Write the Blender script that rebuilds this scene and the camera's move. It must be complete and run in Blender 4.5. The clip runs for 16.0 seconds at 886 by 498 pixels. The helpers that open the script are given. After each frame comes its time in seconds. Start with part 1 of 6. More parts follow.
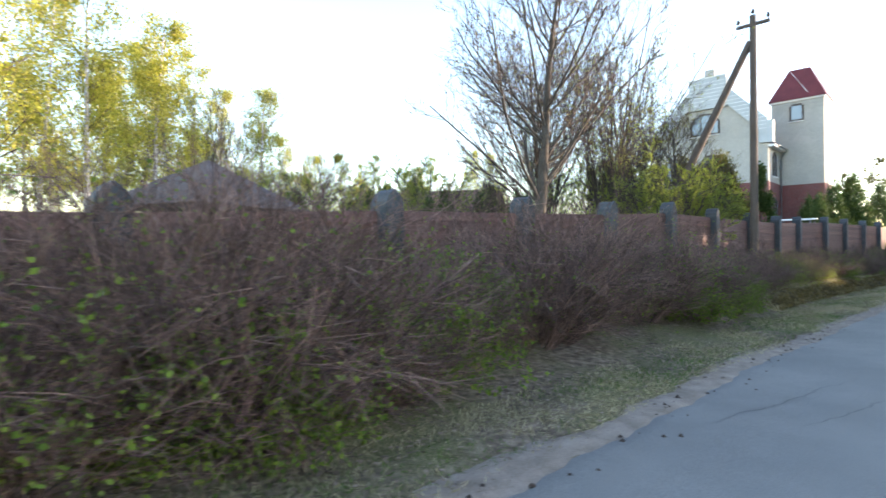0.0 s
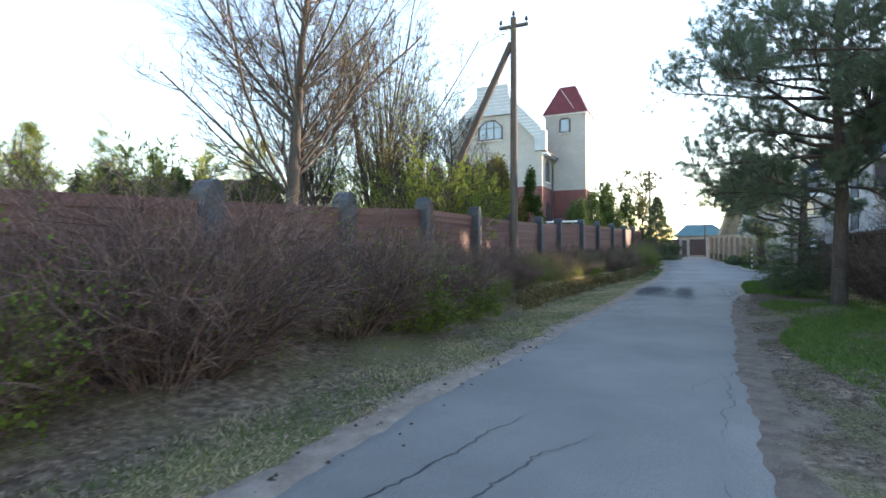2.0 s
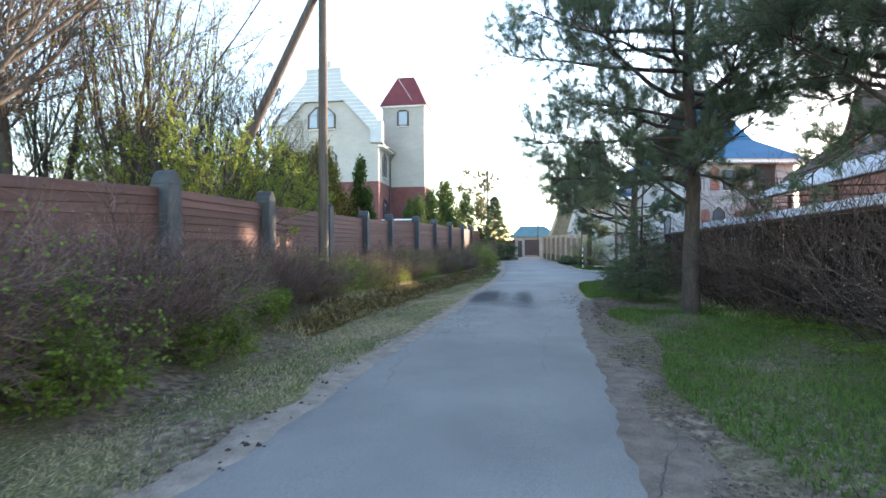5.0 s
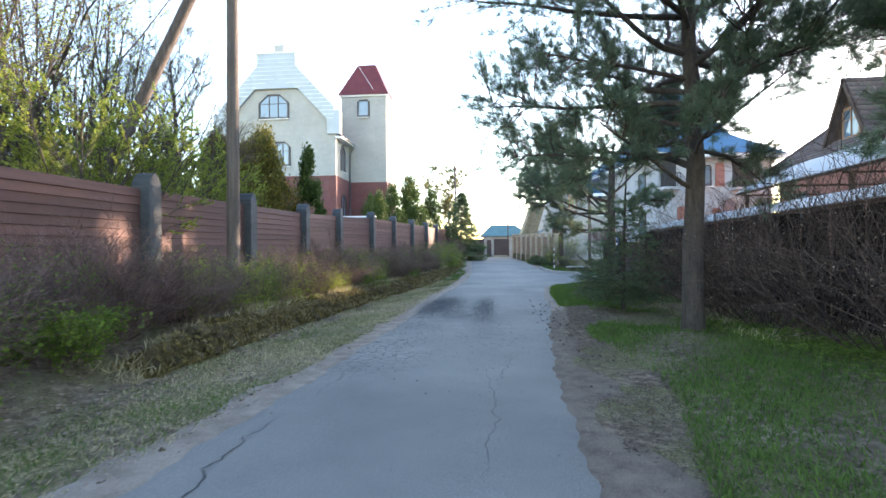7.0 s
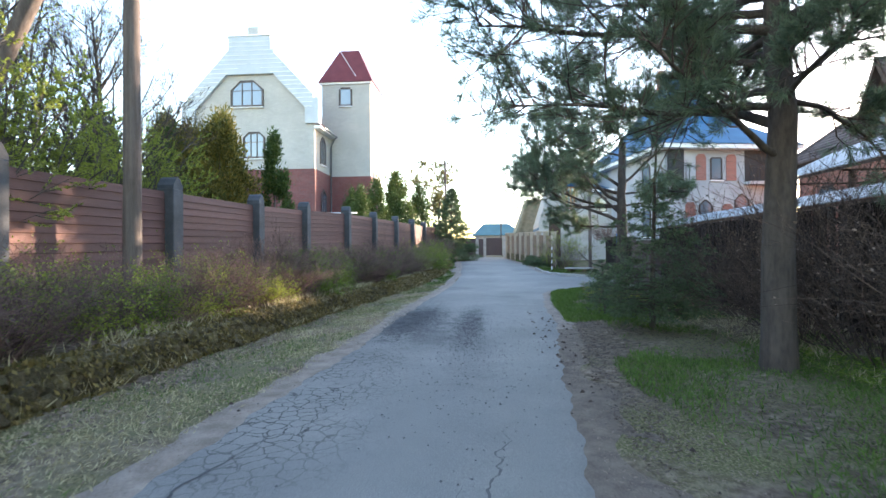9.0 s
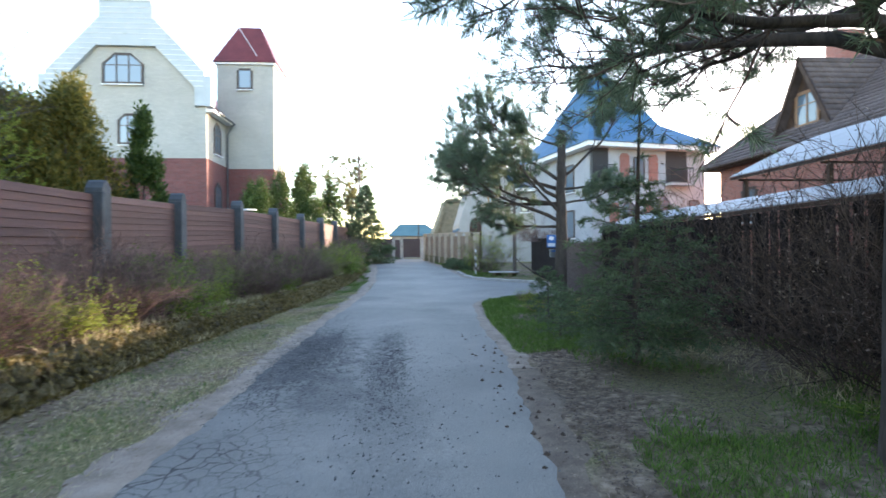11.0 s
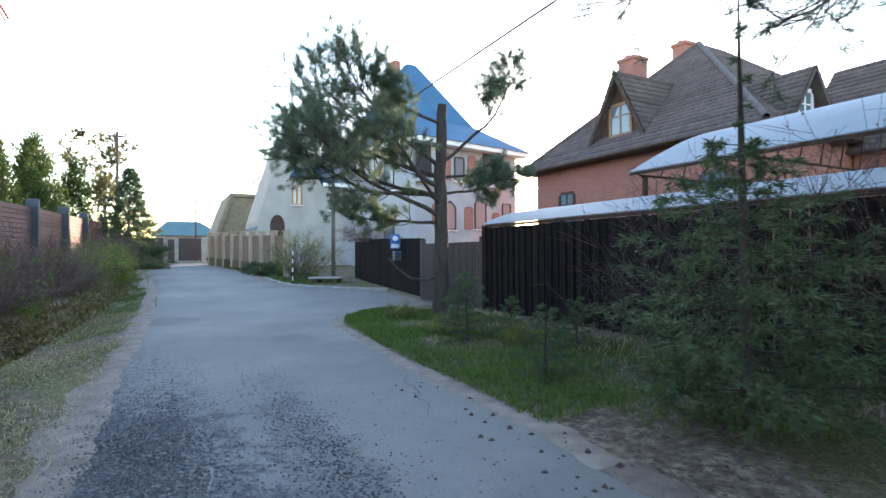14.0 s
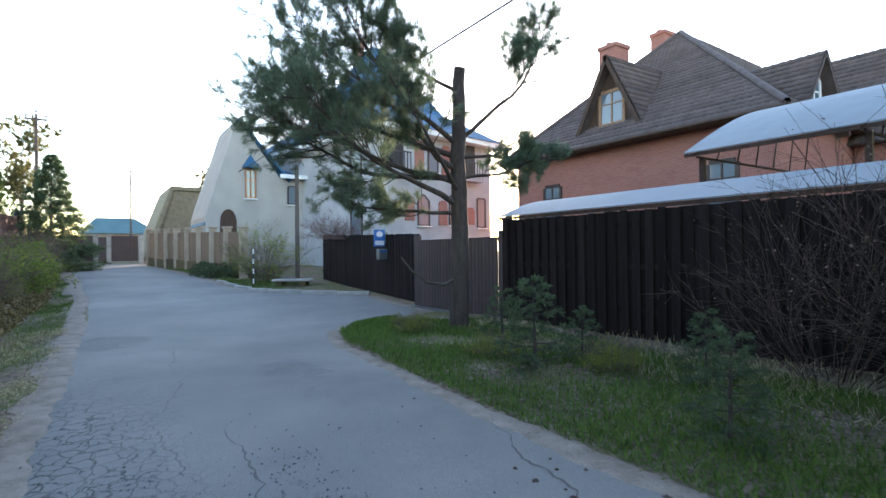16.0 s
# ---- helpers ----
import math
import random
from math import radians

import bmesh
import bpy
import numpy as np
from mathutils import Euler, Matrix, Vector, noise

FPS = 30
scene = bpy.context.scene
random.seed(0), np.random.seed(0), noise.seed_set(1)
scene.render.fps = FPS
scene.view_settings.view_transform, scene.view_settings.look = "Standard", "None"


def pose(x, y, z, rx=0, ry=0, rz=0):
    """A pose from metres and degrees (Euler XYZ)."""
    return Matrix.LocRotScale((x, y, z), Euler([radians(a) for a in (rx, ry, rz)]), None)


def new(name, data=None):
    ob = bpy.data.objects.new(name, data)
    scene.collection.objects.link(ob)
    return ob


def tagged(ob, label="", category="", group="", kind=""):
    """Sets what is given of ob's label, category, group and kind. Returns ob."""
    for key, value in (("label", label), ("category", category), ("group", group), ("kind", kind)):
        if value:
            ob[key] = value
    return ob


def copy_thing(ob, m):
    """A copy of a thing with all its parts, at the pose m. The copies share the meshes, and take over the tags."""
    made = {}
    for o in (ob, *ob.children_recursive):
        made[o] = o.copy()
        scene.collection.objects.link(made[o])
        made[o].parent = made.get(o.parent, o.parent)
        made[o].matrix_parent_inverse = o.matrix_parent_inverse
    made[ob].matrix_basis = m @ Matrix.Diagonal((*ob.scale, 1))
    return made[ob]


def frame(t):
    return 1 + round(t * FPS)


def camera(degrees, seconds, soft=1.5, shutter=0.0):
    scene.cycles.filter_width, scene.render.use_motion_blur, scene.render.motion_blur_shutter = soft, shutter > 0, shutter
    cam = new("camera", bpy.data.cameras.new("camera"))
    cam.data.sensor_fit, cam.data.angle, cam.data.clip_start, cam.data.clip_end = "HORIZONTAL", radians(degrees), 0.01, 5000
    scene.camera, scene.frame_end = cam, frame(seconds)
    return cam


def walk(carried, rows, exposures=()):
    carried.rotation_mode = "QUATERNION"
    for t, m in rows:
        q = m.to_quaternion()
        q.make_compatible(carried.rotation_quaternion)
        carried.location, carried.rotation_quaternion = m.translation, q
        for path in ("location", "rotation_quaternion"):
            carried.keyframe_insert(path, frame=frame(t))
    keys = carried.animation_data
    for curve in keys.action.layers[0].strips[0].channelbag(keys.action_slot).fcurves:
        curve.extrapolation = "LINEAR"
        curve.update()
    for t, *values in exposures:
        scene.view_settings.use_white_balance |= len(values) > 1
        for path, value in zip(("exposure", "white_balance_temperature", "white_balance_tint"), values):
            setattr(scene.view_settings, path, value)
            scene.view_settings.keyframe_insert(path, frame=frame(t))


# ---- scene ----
cam = camera(79.7, 16.0, 1.5, 0.35)
METRES, EYE, TILT, LEAN, TURN = 25.862, 1.5, 0.0, 0.0, 45.5
ROWS = [
    (0.0, -0.0099, -0.004, 0.0018, -0.7, 0.54, 0.11),
    (0.5, 0.0182, 0.0121, 0.0015, -6.47, 0.4, 0.07),
    (1.0, 0.043, 0.0292, 0.0012, -13.39, 0.36, 0.1),
    (1.5, 0.0653, 0.0493, 0.0014, -16.82, 0.34, 0.04),
    (2.0, 0.0875, 0.071, 0.0022, -20.51, 0.34, 0.1),
    (2.5, 0.1087, 0.0934, 0.003, -21.92, 0.33, 0.17),
    (3.0, 0.1274, 0.1153, 0.0026, -25.26, 0.4, 0.2),
    (3.5, 0.1477, 0.1376, 0.0025, -28.83, 0.36, 0.18),
    (4.0, 0.1678, 0.1598, 0.0018, -32.2, 0.45, 0.15),
    (4.5, 0.1896, 0.1827, 0.0007, -34.96, 0.45, 0.25),
    (7.0, 0.3132, 0.2852, 0.0003, -39.81, 0.38, 0.43),
    (7.5, 0.3404, 0.3057, 0.0001, -40.3, 0.4, 0.47),
    (8.0, 0.3645, 0.3304, -0.0003, -40.34, 0.3, 0.41),
    (10.5, 0.4801, 0.4452, 0.0033, -43.32, 0.42, 0.45),
    (11.0, 0.4995, 0.472, 0.0048, -49.63, 0.34, 0.45),
    (11.5, 0.5146, 0.4985, 0.0071, -56.53, 0.46, 0.36),
    (12.0, 0.5319, 0.5249, 0.0065, -62.31, 0.4, 0.46),
    (12.5, 0.545, 0.5516, 0.0067, -67.99, 0.46, 0.45),
    (13.0, 0.5593, 0.5809, 0.0066, -70.99, 0.5, 0.29),
    (13.5, 0.5697, 0.6082, 0.0057, -72.4, 0.58, 0.26),
    (14.0, 0.5857, 0.6364, 0.0041, -73.54, 0.5, 0.3),
    (14.5, 0.6025, 0.6617, 0.0033, -74.06, 0.47, 0.31),
    (15.0, 0.6244, 0.6841, 0.004, -75.1, 0.37, 0.47),
    (15.5, 0.6454, 0.7047, 0.0034, -76.55, 0.29, 0.52),
    (16.0, 0.67, 0.7237, 0.0042, -79.27, 0.26, 0.6),
]
EXPOSURES = [(t, e, 6080, 20) for t, e in ((0.0, 3.0), (1.0, 2.8), (2.5, 2.92), (3.5, 3.1), (7.0, 3.35), (8.0, 3.4), (10.5, 3.38), (13.5, 3.3), (16.0, 3.1))]
walk(cam, [(t, pose(0, 0, EYE, TILT, LEAN, TURN) @ pose(METRES * x, METRES * y, METRES * z, 90 + pitch, roll, yaw)) for t, x, y, z, yaw, pitch, roll in ROWS], EXPOSURES)

# ---- world and sun: low evening sun ahead and to the right, behind the houses ----
SUN_EL, SUN_AZ = 6.0, 44.0
world = bpy.data.worlds.new("evening_sky")
scene.world = world
world.use_nodes = True
sky = world.node_tree.nodes.new("ShaderNodeTexSky")
sky.sky_type, sky.sun_disc = "NISHITA", False
sky.sun_elevation, sky.sun_rotation = radians(SUN_EL), radians(SUN_AZ)
sky.air_density, sky.dust_density, sky.ozone_density = 1.0, 0.4, 1.0
back = world.node_tree.nodes["Background"]
world.node_tree.links.new(sky.outputs[0], back.inputs[0])
back.inputs[1].default_value = 0.15
sun = new("sun", bpy.data.lights.new("sun", "SUN"))
sun.data.energy, sun.data.angle, sun.data.color = 2.2, radians(0.8), (1.0, 0.78, 0.52)
sd = Vector((math.sin(radians(SUN_AZ)) * math.cos(radians(SUN_EL)), math.cos(radians(SUN_AZ)) * math.cos(radians(SUN_EL)), math.sin(radians(SUN_EL))))
sun.rotation_euler = sd.to_track_quat("Z", "Y").to_euler()
sun.location = (40, 60, 40)
# ---- materials ----
def nodes_of(name):
    m = bpy.data.materials.new(name)
    m.use_nodes = True
    nt = m.node_tree
    return m, nt, nt.nodes["Principled BSDF"], (lambda kind: nt.nodes.new("ShaderNode" + kind)), nt.links.new


def ramp_of(N, stops):
    r = N("ValToRGB")
    e = r.color_ramp.elements
    while len(e) < len(stops):
        e.new(0.5)
    for k, (p, c) in zip(e, stops):
        k.position, k.color = p, (*c, 1)
    return r


def mat(name, c1, c2, scale=3.0, fine=60.0, rough=0.85, bump=0.3, vary=0.0, island=0.0, metal=0.0, stretch=(1, 1, 1), spec=0.3, space="Object"):
    """A rough, two-scale surface between two colours; vary: change from object to object, island: from piece to piece."""
    m, nt, b, N, L = nodes_of(name)
    tc, mp = N("TexCoord"), N("Mapping")
    mp.inputs["Scale"].default_value = stretch
    L(tc.outputs[space], mp.inputs["Vector"])
    n1, n2 = N("TexNoise"), N("TexNoise")
    for n, s, d in ((n1, scale, 6), (n2, fine, 4)):
        n.inputs["Scale"].default_value, n.inputs["Detail"].default_value = s, d
        L(mp.outputs[0], n.inputs["Vector"])
    mix = N("Mix")
    mix.inputs[0].default_value = 0.4
    L(n1.outputs["Fac"], mix.inputs[2])
    L(n2.outputs["Fac"], mix.inputs[3])
    r = ramp_of(N, [(0.32, c1), (0.68, c2)])
    L(mix.outputs[0], r.inputs[0])
    out = r.outputs[0]
    for amount, src in ((vary, "obj"), (island, "isl")):
        if amount:
            g = N("ObjectInfo") if src == "obj" else N("NewGeometry")
            mr, hs = N("MapRange"), N("HueSaturation")
            mr.inputs["To Min"].default_value, mr.inputs["To Max"].default_value = 1 - amount, 1 + amount
            L(g.outputs["Random" if src == "obj" else "Random Per Island"], mr.inputs["Value"])
            L(mr.outputs[0], hs.inputs["Value"])
            L(out, hs.inputs["Color"])
            out = hs.outputs[0]
    L(out, b.inputs["Base Color"])
    bp = N("Bump")
    bp.inputs["Strength"].default_value, bp.inputs["Distance"].default_value = bump, 0.02
    L(n2.outputs["Fac"], bp.inputs["Height"])
    L(bp.outputs[0], b.inputs["Normal"])
    b.inputs["Roughness"].default_value, b.inputs["Metallic"].default_value = rough, metal
    b.inputs["Specular IOR Level"].default_value = spec
    return m


def leaf_mat(name, c1, c2, through_light=0.45):
    m, nt, b, N, L = nodes_of(name)
    g = N("NewGeometry")
    r = ramp_of(N, [(0.0, c1), (1.0, c2)])
    L(g.outputs["Random Per Island"], r.inputs[0])
    t, mx = N("BsdfTranslucent"), N("MixShader")
    mx.inputs[0].default_value = through_light
    L(r.outputs[0], b.inputs["Base Color"])
    L(r.outputs[0], t.inputs["Color"])
    b.inputs["Roughness"].default_value = 0.6
    b.inputs["Specular IOR Level"].default_value = 0.25
    L(b.outputs[0], mx.inputs[1])
    L(t.outputs[0], mx.inputs[2])
    L(mx.outputs[0], nt.nodes["Material Output"].inputs[0])
    return m


def brick_mat(name, c1, c2, mortar, bw, bh, gap=0.012):
    """Small brickwork on upright walls: courses follow z, and the longer of x and y along the wall."""
    m, nt, b, N, L = nodes_of(name)
    tc, sx, ad, cb, bk = N("TexCoord"), N("SeparateXYZ"), N("Math"), N("CombineXYZ"), N("TexBrick")
    L(tc.outputs["Object"], sx.inputs[0])
    L(sx.outputs[0], ad.inputs[0])
    L(sx.outputs[1], ad.inputs[1])
    L(ad.outputs[0], cb.inputs[0])
    L(sx.outputs[2], cb.inputs[1])
    L(cb.outputs[0], bk.inputs["Vector"])
    for k, v in (("Scale", 1.0), ("Brick Width", bw), ("Row Height", bh), ("Mortar Size", gap), ("Mortar Smooth", 0.3)):
        bk.inputs[k].default_value = v
    for k, v in (("Color1", c1), ("Color2", c2), ("Mortar", mortar)):
        bk.inputs[k].default_value = (*v, 1)
    n = N("TexNoise")
    n.inputs["Scale"].default_value, n.inputs["Detail"].default_value = 0.7, 8
    L(tc.outputs["Object"], n.inputs["Vector"])
    mr, hs = N("MapRange"), N("HueSaturation")
    mr.inputs["To Min"].default_value, mr.inputs["To Max"].default_value = 0.8, 1.2
    L(n.outputs["Fac"], mr.inputs["Value"])
    L(mr.outputs[0], hs.inputs["Value"])
    L(bk.outputs["Color"], hs.inputs["Color"])
    L(hs.outputs[0], b.inputs["Base Color"])
    bp = N("Bump")
    bp.inputs["Strength"].default_value, bp.inputs["Distance"].default_value, bp.invert = 0.6, 0.02, True
    L(bk.outputs["Fac"], bp.inputs["Height"])
    L(bp.outputs[0], b.inputs["Normal"])
    b.inputs["Roughness"].default_value = 0.85
    return m


def road_mat():
    m, nt, b, N, L = nodes_of("asphalt")
    tc = N("TexCoord")
    def noise_at(s, d, rough=0.6):
        n = N("TexNoise")
        n.inputs["Scale"].default_value, n.inputs["Detail"].default_value, n.inputs["Roughness"].default_value = s, d, rough
        L(tc.outputs["Object"], n.inputs["Vector"])
        return n
    big, grit = noise_at(0.35, 8), noise_at(90, 3)
    r = ramp_of(N, [(0.3, (0.14, 0.138, 0.134)), (0.5, (0.185, 0.181, 0.173)), (0.72, (0.235, 0.226, 0.212))])
    L(big.outputs["Fac"], r.inputs[0])
    g = ramp_of(N, [(0.3, (0.55, 0.55, 0.55)), (0.55, (1.0, 1.0, 1.0)), (0.75, (1.35, 1.35, 1.33))])
    L(grit.outputs["Fac"], g.inputs[0])
    mul = N("Mix")
    mul.data_type, mul.blend_type = "RGBA", "MULTIPLY"
    mul.inputs[0].default_value = 0.7
    L(r.outputs[0], mul.inputs[6])
    L(g.outputs[0], mul.inputs[7])
    # map cracking where the surface is worn
    warp, add = noise_at(2.5, 4), N("VectorMath")
    sc = N("VectorMath")
    sc.operation = "SCALE"
    sc.inputs["Scale"].default_value = 0.25
    L(warp.outputs["Color"], sc.inputs[0])
    L(tc.outputs["Object"], add.inputs[0])
    L(sc.outputs[0], add.inputs[1])
    vo = N("TexVoronoi")
    vo.feature = "DISTANCE_TO_EDGE"
    vo.inputs["Scale"].default_value = 6.5
    L(add.outputs[0], vo.inputs["Vector"])
    thin = ramp_of(N, [(0.0, (1, 1, 1)), (0.02, (0.9, 0.9, 0.9)), (0.055, (0, 0, 0))])
    L(vo.outputs["Distance"], thin.inputs[0])
    # worn strip along the left wheel track
    sx = N("SeparateXYZ")
    L(tc.outputs["Object"], sx.inputs[0])
    wear = noise_at(0.5, 5)
    strip = N("MapRange")
    strip.inputs["From Min"].default_value, strip.inputs["From Max"].default_value = -0.3, -1.2
    L(sx.outputs[0], strip.inputs["Value"])
    mu = N("Math")
    mu.operation = "MULTIPLY"
    L(strip.outputs[0], mu.inputs[0])
    wr = ramp_of(N, [(0.36, (0, 0, 0)), (0.46, (1, 1, 1))])
    L(wear.outputs["Fac"], wr.inputs[0])
    L(wr.outputs[0], mu.inputs[1])
    near, far_end, m2, band = N("MapRange"), N("MapRange"), N("Math"), N("Math")
    near.inputs["From Min"].default_value, near.inputs["From Max"].default_value = 17.0, 19.0
    far_end.inputs["From Min"].default_value, far_end.inputs["From Max"].default_value = 36.0, 31.0
    L(sx.outputs[1], near.inputs["Value"])
    L(sx.outputs[1], far_end.inputs["Value"])
    band.operation = m2.operation = "MULTIPLY"
    L(near.outputs[0], band.inputs[0])
    L(far_end.outputs[0], band.inputs[1])
    worn = N("Math")
    worn.operation = "MULTIPLY"
    L(mu.outputs[0], worn.inputs[0])
    L(band.outputs[0], worn.inputs[1])
    L(worn.outputs[0], m2.inputs[0])
    L(thin.outputs[0], m2.inputs[1])
    dark = N("Mix")
    dark.data_type = "RGBA"
    L(m2.outputs[0], dark.inputs[0])
    L(mul.outputs[2], dark.inputs[6])
    dark.inputs[7].default_value = (0.03, 0.03, 0.03, 1)
    # ravelled dark patches where the top layer is gone
    edge, crumb = noise_at(2.2, 10, 0.78), noise_at(26, 5, 0.7)
    holes = ramp_of(N, [(0.4, (0.08, 0.08, 0.08)), (0.53, (1, 1, 1))])
    L(crumb.outputs["Fac"], holes.inputs[0])
    tone = dark.outputs[2]
    for cx, cy, rx, ry, depth in ((-1.3, 26.8, 1.25, 3.3, 1.0), (-0.6, 24.4, 0.55, 1.5, 0.6), (0.03, 26.3, 0.5, 3.4, 0.5), (0.2, 22.8, 0.6, 2.8, 0.28), (-0.9, 37.5, 0.9, 1.2, 0.55), (1.3, 33.0, 0.6, 1.0, 0.35)):
        mp = N("Mapping")
        mp.vector_type = "POINT"
        mp.inputs["Scale"].default_value = (1 / rx, 1 / ry, 0)
        mp.inputs["Location"].default_value = (-cx / rx, -cy / ry, 0)
        L(tc.outputs["Object"], mp.inputs["Vector"])
        ln = N("VectorMath")
        ln.operation = "LENGTH"
        L(mp.outputs[0], ln.inputs[0])
        ad = N("Math")
        L(ln.outputs["Value"], ad.inputs[0])
        torn = N("MapRange")
        for k, v in (("From Min", 0.3), ("From Max", 0.7), ("To Min", 0.0), ("To Max", 1.0)):
            torn.inputs[k].default_value = v
        L(edge.outputs["Fac"], torn.inputs["Value"])
        L(torn.outputs[0], ad.inputs[1])
        mr = N("MapRange")
        for k, v in (("From Min", 1.28), ("From Max", 1.1), ("To Min", 0.0), ("To Max", depth)):
            mr.inputs[k].default_value = v
        L(ad.outputs[0], mr.inputs["Value"])
        pit = N("Math")
        pit.operation = "MULTIPLY"
        L(mr.outputs[0], pit.inputs[0])
        L(holes.outputs[0], pit.inputs[1])
        mx = N("Mix")
        mx.data_type = "RGBA"
        L(pit.outputs[0], mx.inputs[0])
        L(tone, mx.inputs[6])
        gg = N("Mix")
        gg.data_type, gg.blend_type = "RGBA", "MULTIPLY"
        gg.inputs[0].default_value = 1.0
        gg.inputs[6].default_value = (0.065, 0.066, 0.07, 1)
        L(g.outputs[0], gg.inputs[7])
        L(gg.outputs[2], mx.inputs[7])
        tone = mx.outputs[2]
    L(tone, b.inputs["Base Color"])
    sub = N("Math")
    sub.operation = "SUBTRACT"
    L(grit.outputs["Fac"], sub.inputs[0])
    L(m2.outputs[0], sub.inputs[1])
    bp = N("Bump")
    bp.inputs["Strength"].default_value, bp.inputs["Distance"].default_value = 0.35, 0.012
    L(sub.outputs[0], bp.inputs["Height"])
    L(bp.outputs[0], b.inputs["Normal"])
    b.inputs["Roughness"].default_value = 0.8
    b.inputs["Specular IOR Level"].default_value = 0.3
    return m


def ground_mat():
    """Trodden soil, dry grass and litter in patches; greener away from the road's dusty edge."""
    m, nt, b, N, L = nodes_of("ground")
    tc = N("TexCoord")
    def noise_at(s, d):
        n = N("TexNoise")
        n.inputs["Scale"].default_value, n.inputs["Detail"].default_value = s, d
        L(tc.outputs["Object"], n.inputs["Vector"])
        return n
    patch, fine, grain = noise_at(0.6, 6), noise_at(9, 6), noise_at(45, 4)
    soil = ramp_of(N, [(0.3, (0.075, 0.056, 0.043)), (0.5, (0.165, 0.128, 0.097)), (0.7, (0.31, 0.25, 0.195))])
    L(fine.outputs["Fac"], soil.inputs[0])
    turf = ramp_of(N, [(0.3, (0.06, 0.062, 0.03)), (0.5, (0.135, 0.13, 0.062)), (0.72, (0.3, 0.26, 0.155))])
    L(grain.outputs["Fac"], turf.inputs[0])
    pm = ramp_of(N, [(0.44, (0, 0, 0)), (0.58, (1, 1, 1))])
    L(patch.outputs["Fac"], pm.inputs[0])
    mx = N("Mix")
    mx.data_type = "RGBA"
    L(pm.outputs[0], mx.inputs[0])
    L(soil.outputs[0], mx.inputs[6])
    L(turf.outputs[0], mx.inputs[7])
    L(mx.outputs[2], b.inputs["Base Color"])
    bp = N("Bump")
    bp.inputs["Strength"].default_value, bp.inputs["Distance"].default_value = 0.7, 0.04
    L(grain.outputs["Fac"], bp.inputs["Height"])
    L(bp.outputs[0], b.inputs["Normal"])
    b.inputs["Roughness"].default_value = 0.95
    b.inputs["Specular IOR Level"].default_value = 0.1
    return m


def plain(name, c, rough=0.5, metal=0.0, spec=0.5):
    return mat(name, [v * 0.85 for v in c], [min(v * 1.12, 1) for v in c], 2.0, 30, rough, 0.08, metal=metal, spec=spec)


def glass_mat(name, c, rough=0.03):
    m, nt, b, N, L = nodes_of(name)
    b.inputs["Base Color"].default_value = (*c, 1)
    b.inputs["Roughness"].default_value, b.inputs["Specular IOR Level"].default_value = rough, 0.9
    b.inputs["Coat Weight"].default_value = 0.6
    return m


ASPHALT, GROUND = road_mat(), ground_mat()
DUST = mat("dusty_gravel", (0.16, 0.13, 0.107), (0.33, 0.28, 0.24), 4, 60, 0.95, 0.8, spec=0.1)
NEEDLE_SOIL = mat("needle_strewn_soil", (0.105, 0.083, 0.067), (0.225, 0.182, 0.15), 5, 60, 0.95, 0.8, spec=0.1)
BARK_GREY = mat("grey_bark", (0.04, 0.034, 0.029), (0.125, 0.108, 0.092), 4, 30, 0.95, 0.8, stretch=(1, 1, 0.25))
BARK_PINE = mat("pine_bark", (0.035, 0.029, 0.026), (0.1, 0.08, 0.068), 7, 30, 0.95, 0.9, stretch=(1, 1, 0.3))
BARK_BIRCH = mat("birch_bark", (0.12, 0.11, 0.1), (0.72, 0.69, 0.64), 6, 20, 0.8, 0.3, stretch=(0.6, 0.6, 2))
TWIG = mat("twig_bark", (0.045, 0.033, 0.028), (0.15, 0.11, 0.092), 5, 40, 0.9, 0.2, island=0.6)
TWIG_DARK = mat("dark_thorn_bark", (0.034, 0.024, 0.02), (0.13, 0.09, 0.073), 5, 40, 0.9, 0.2, island=0.6)
TWIG_RED = mat("red_brown_twigs", (0.055, 0.036, 0.032), (0.25, 0.163, 0.14), 3, 30, 0.9, 0.2, island=0.65)
LEAF_SPRING = leaf_mat("spring_leaf", (0.15, 0.2, 0.033), (0.34, 0.39, 0.07), 0.5)
LEAF_BUSH = leaf_mat("bush_leaf", (0.07, 0.13, 0.018), (0.22, 0.3, 0.045))
LEAF_BIRCH = leaf_mat("birch_leaf", (0.24, 0.27, 0.03), (0.5, 0.46, 0.07))
LARCH_LEAF = leaf_mat("pale_green_larch", (0.08, 0.1, 0.04), (0.24, 0.22, 0.09))
NEEDLE_PINE = leaf_mat("pine_needles", (0.06, 0.094, 0.06), (0.19, 0.245, 0.15), 0.4)
NEEDLE_SPRUCE = leaf_mat("spruce_needles", (0.042, 0.075, 0.037), (0.13, 0.18, 0.088), 0.3)
THUJA = leaf_mat("thuja_scales", (0.03, 0.06, 0.015), (0.09, 0.13, 0.03), 0.25)
THUJA_GOLD = leaf_mat("golden_thuja_scales", (0.05, 0.07, 0.015), (0.22, 0.17, 0.03), 0.3)
GRASS_GREEN = leaf_mat("green_grass", (0.04, 0.08, 0.014), (0.13, 0.21, 0.04), 0.4)
GRASS_DRY = leaf_mat("dry_grass", (0.21, 0.18, 0.095), (0.56, 0.49, 0.31), 0.35)
LITTER = leaf_mat("dead_leaves", (0.07, 0.048, 0.036), (0.32, 0.24, 0.19), 0.1)
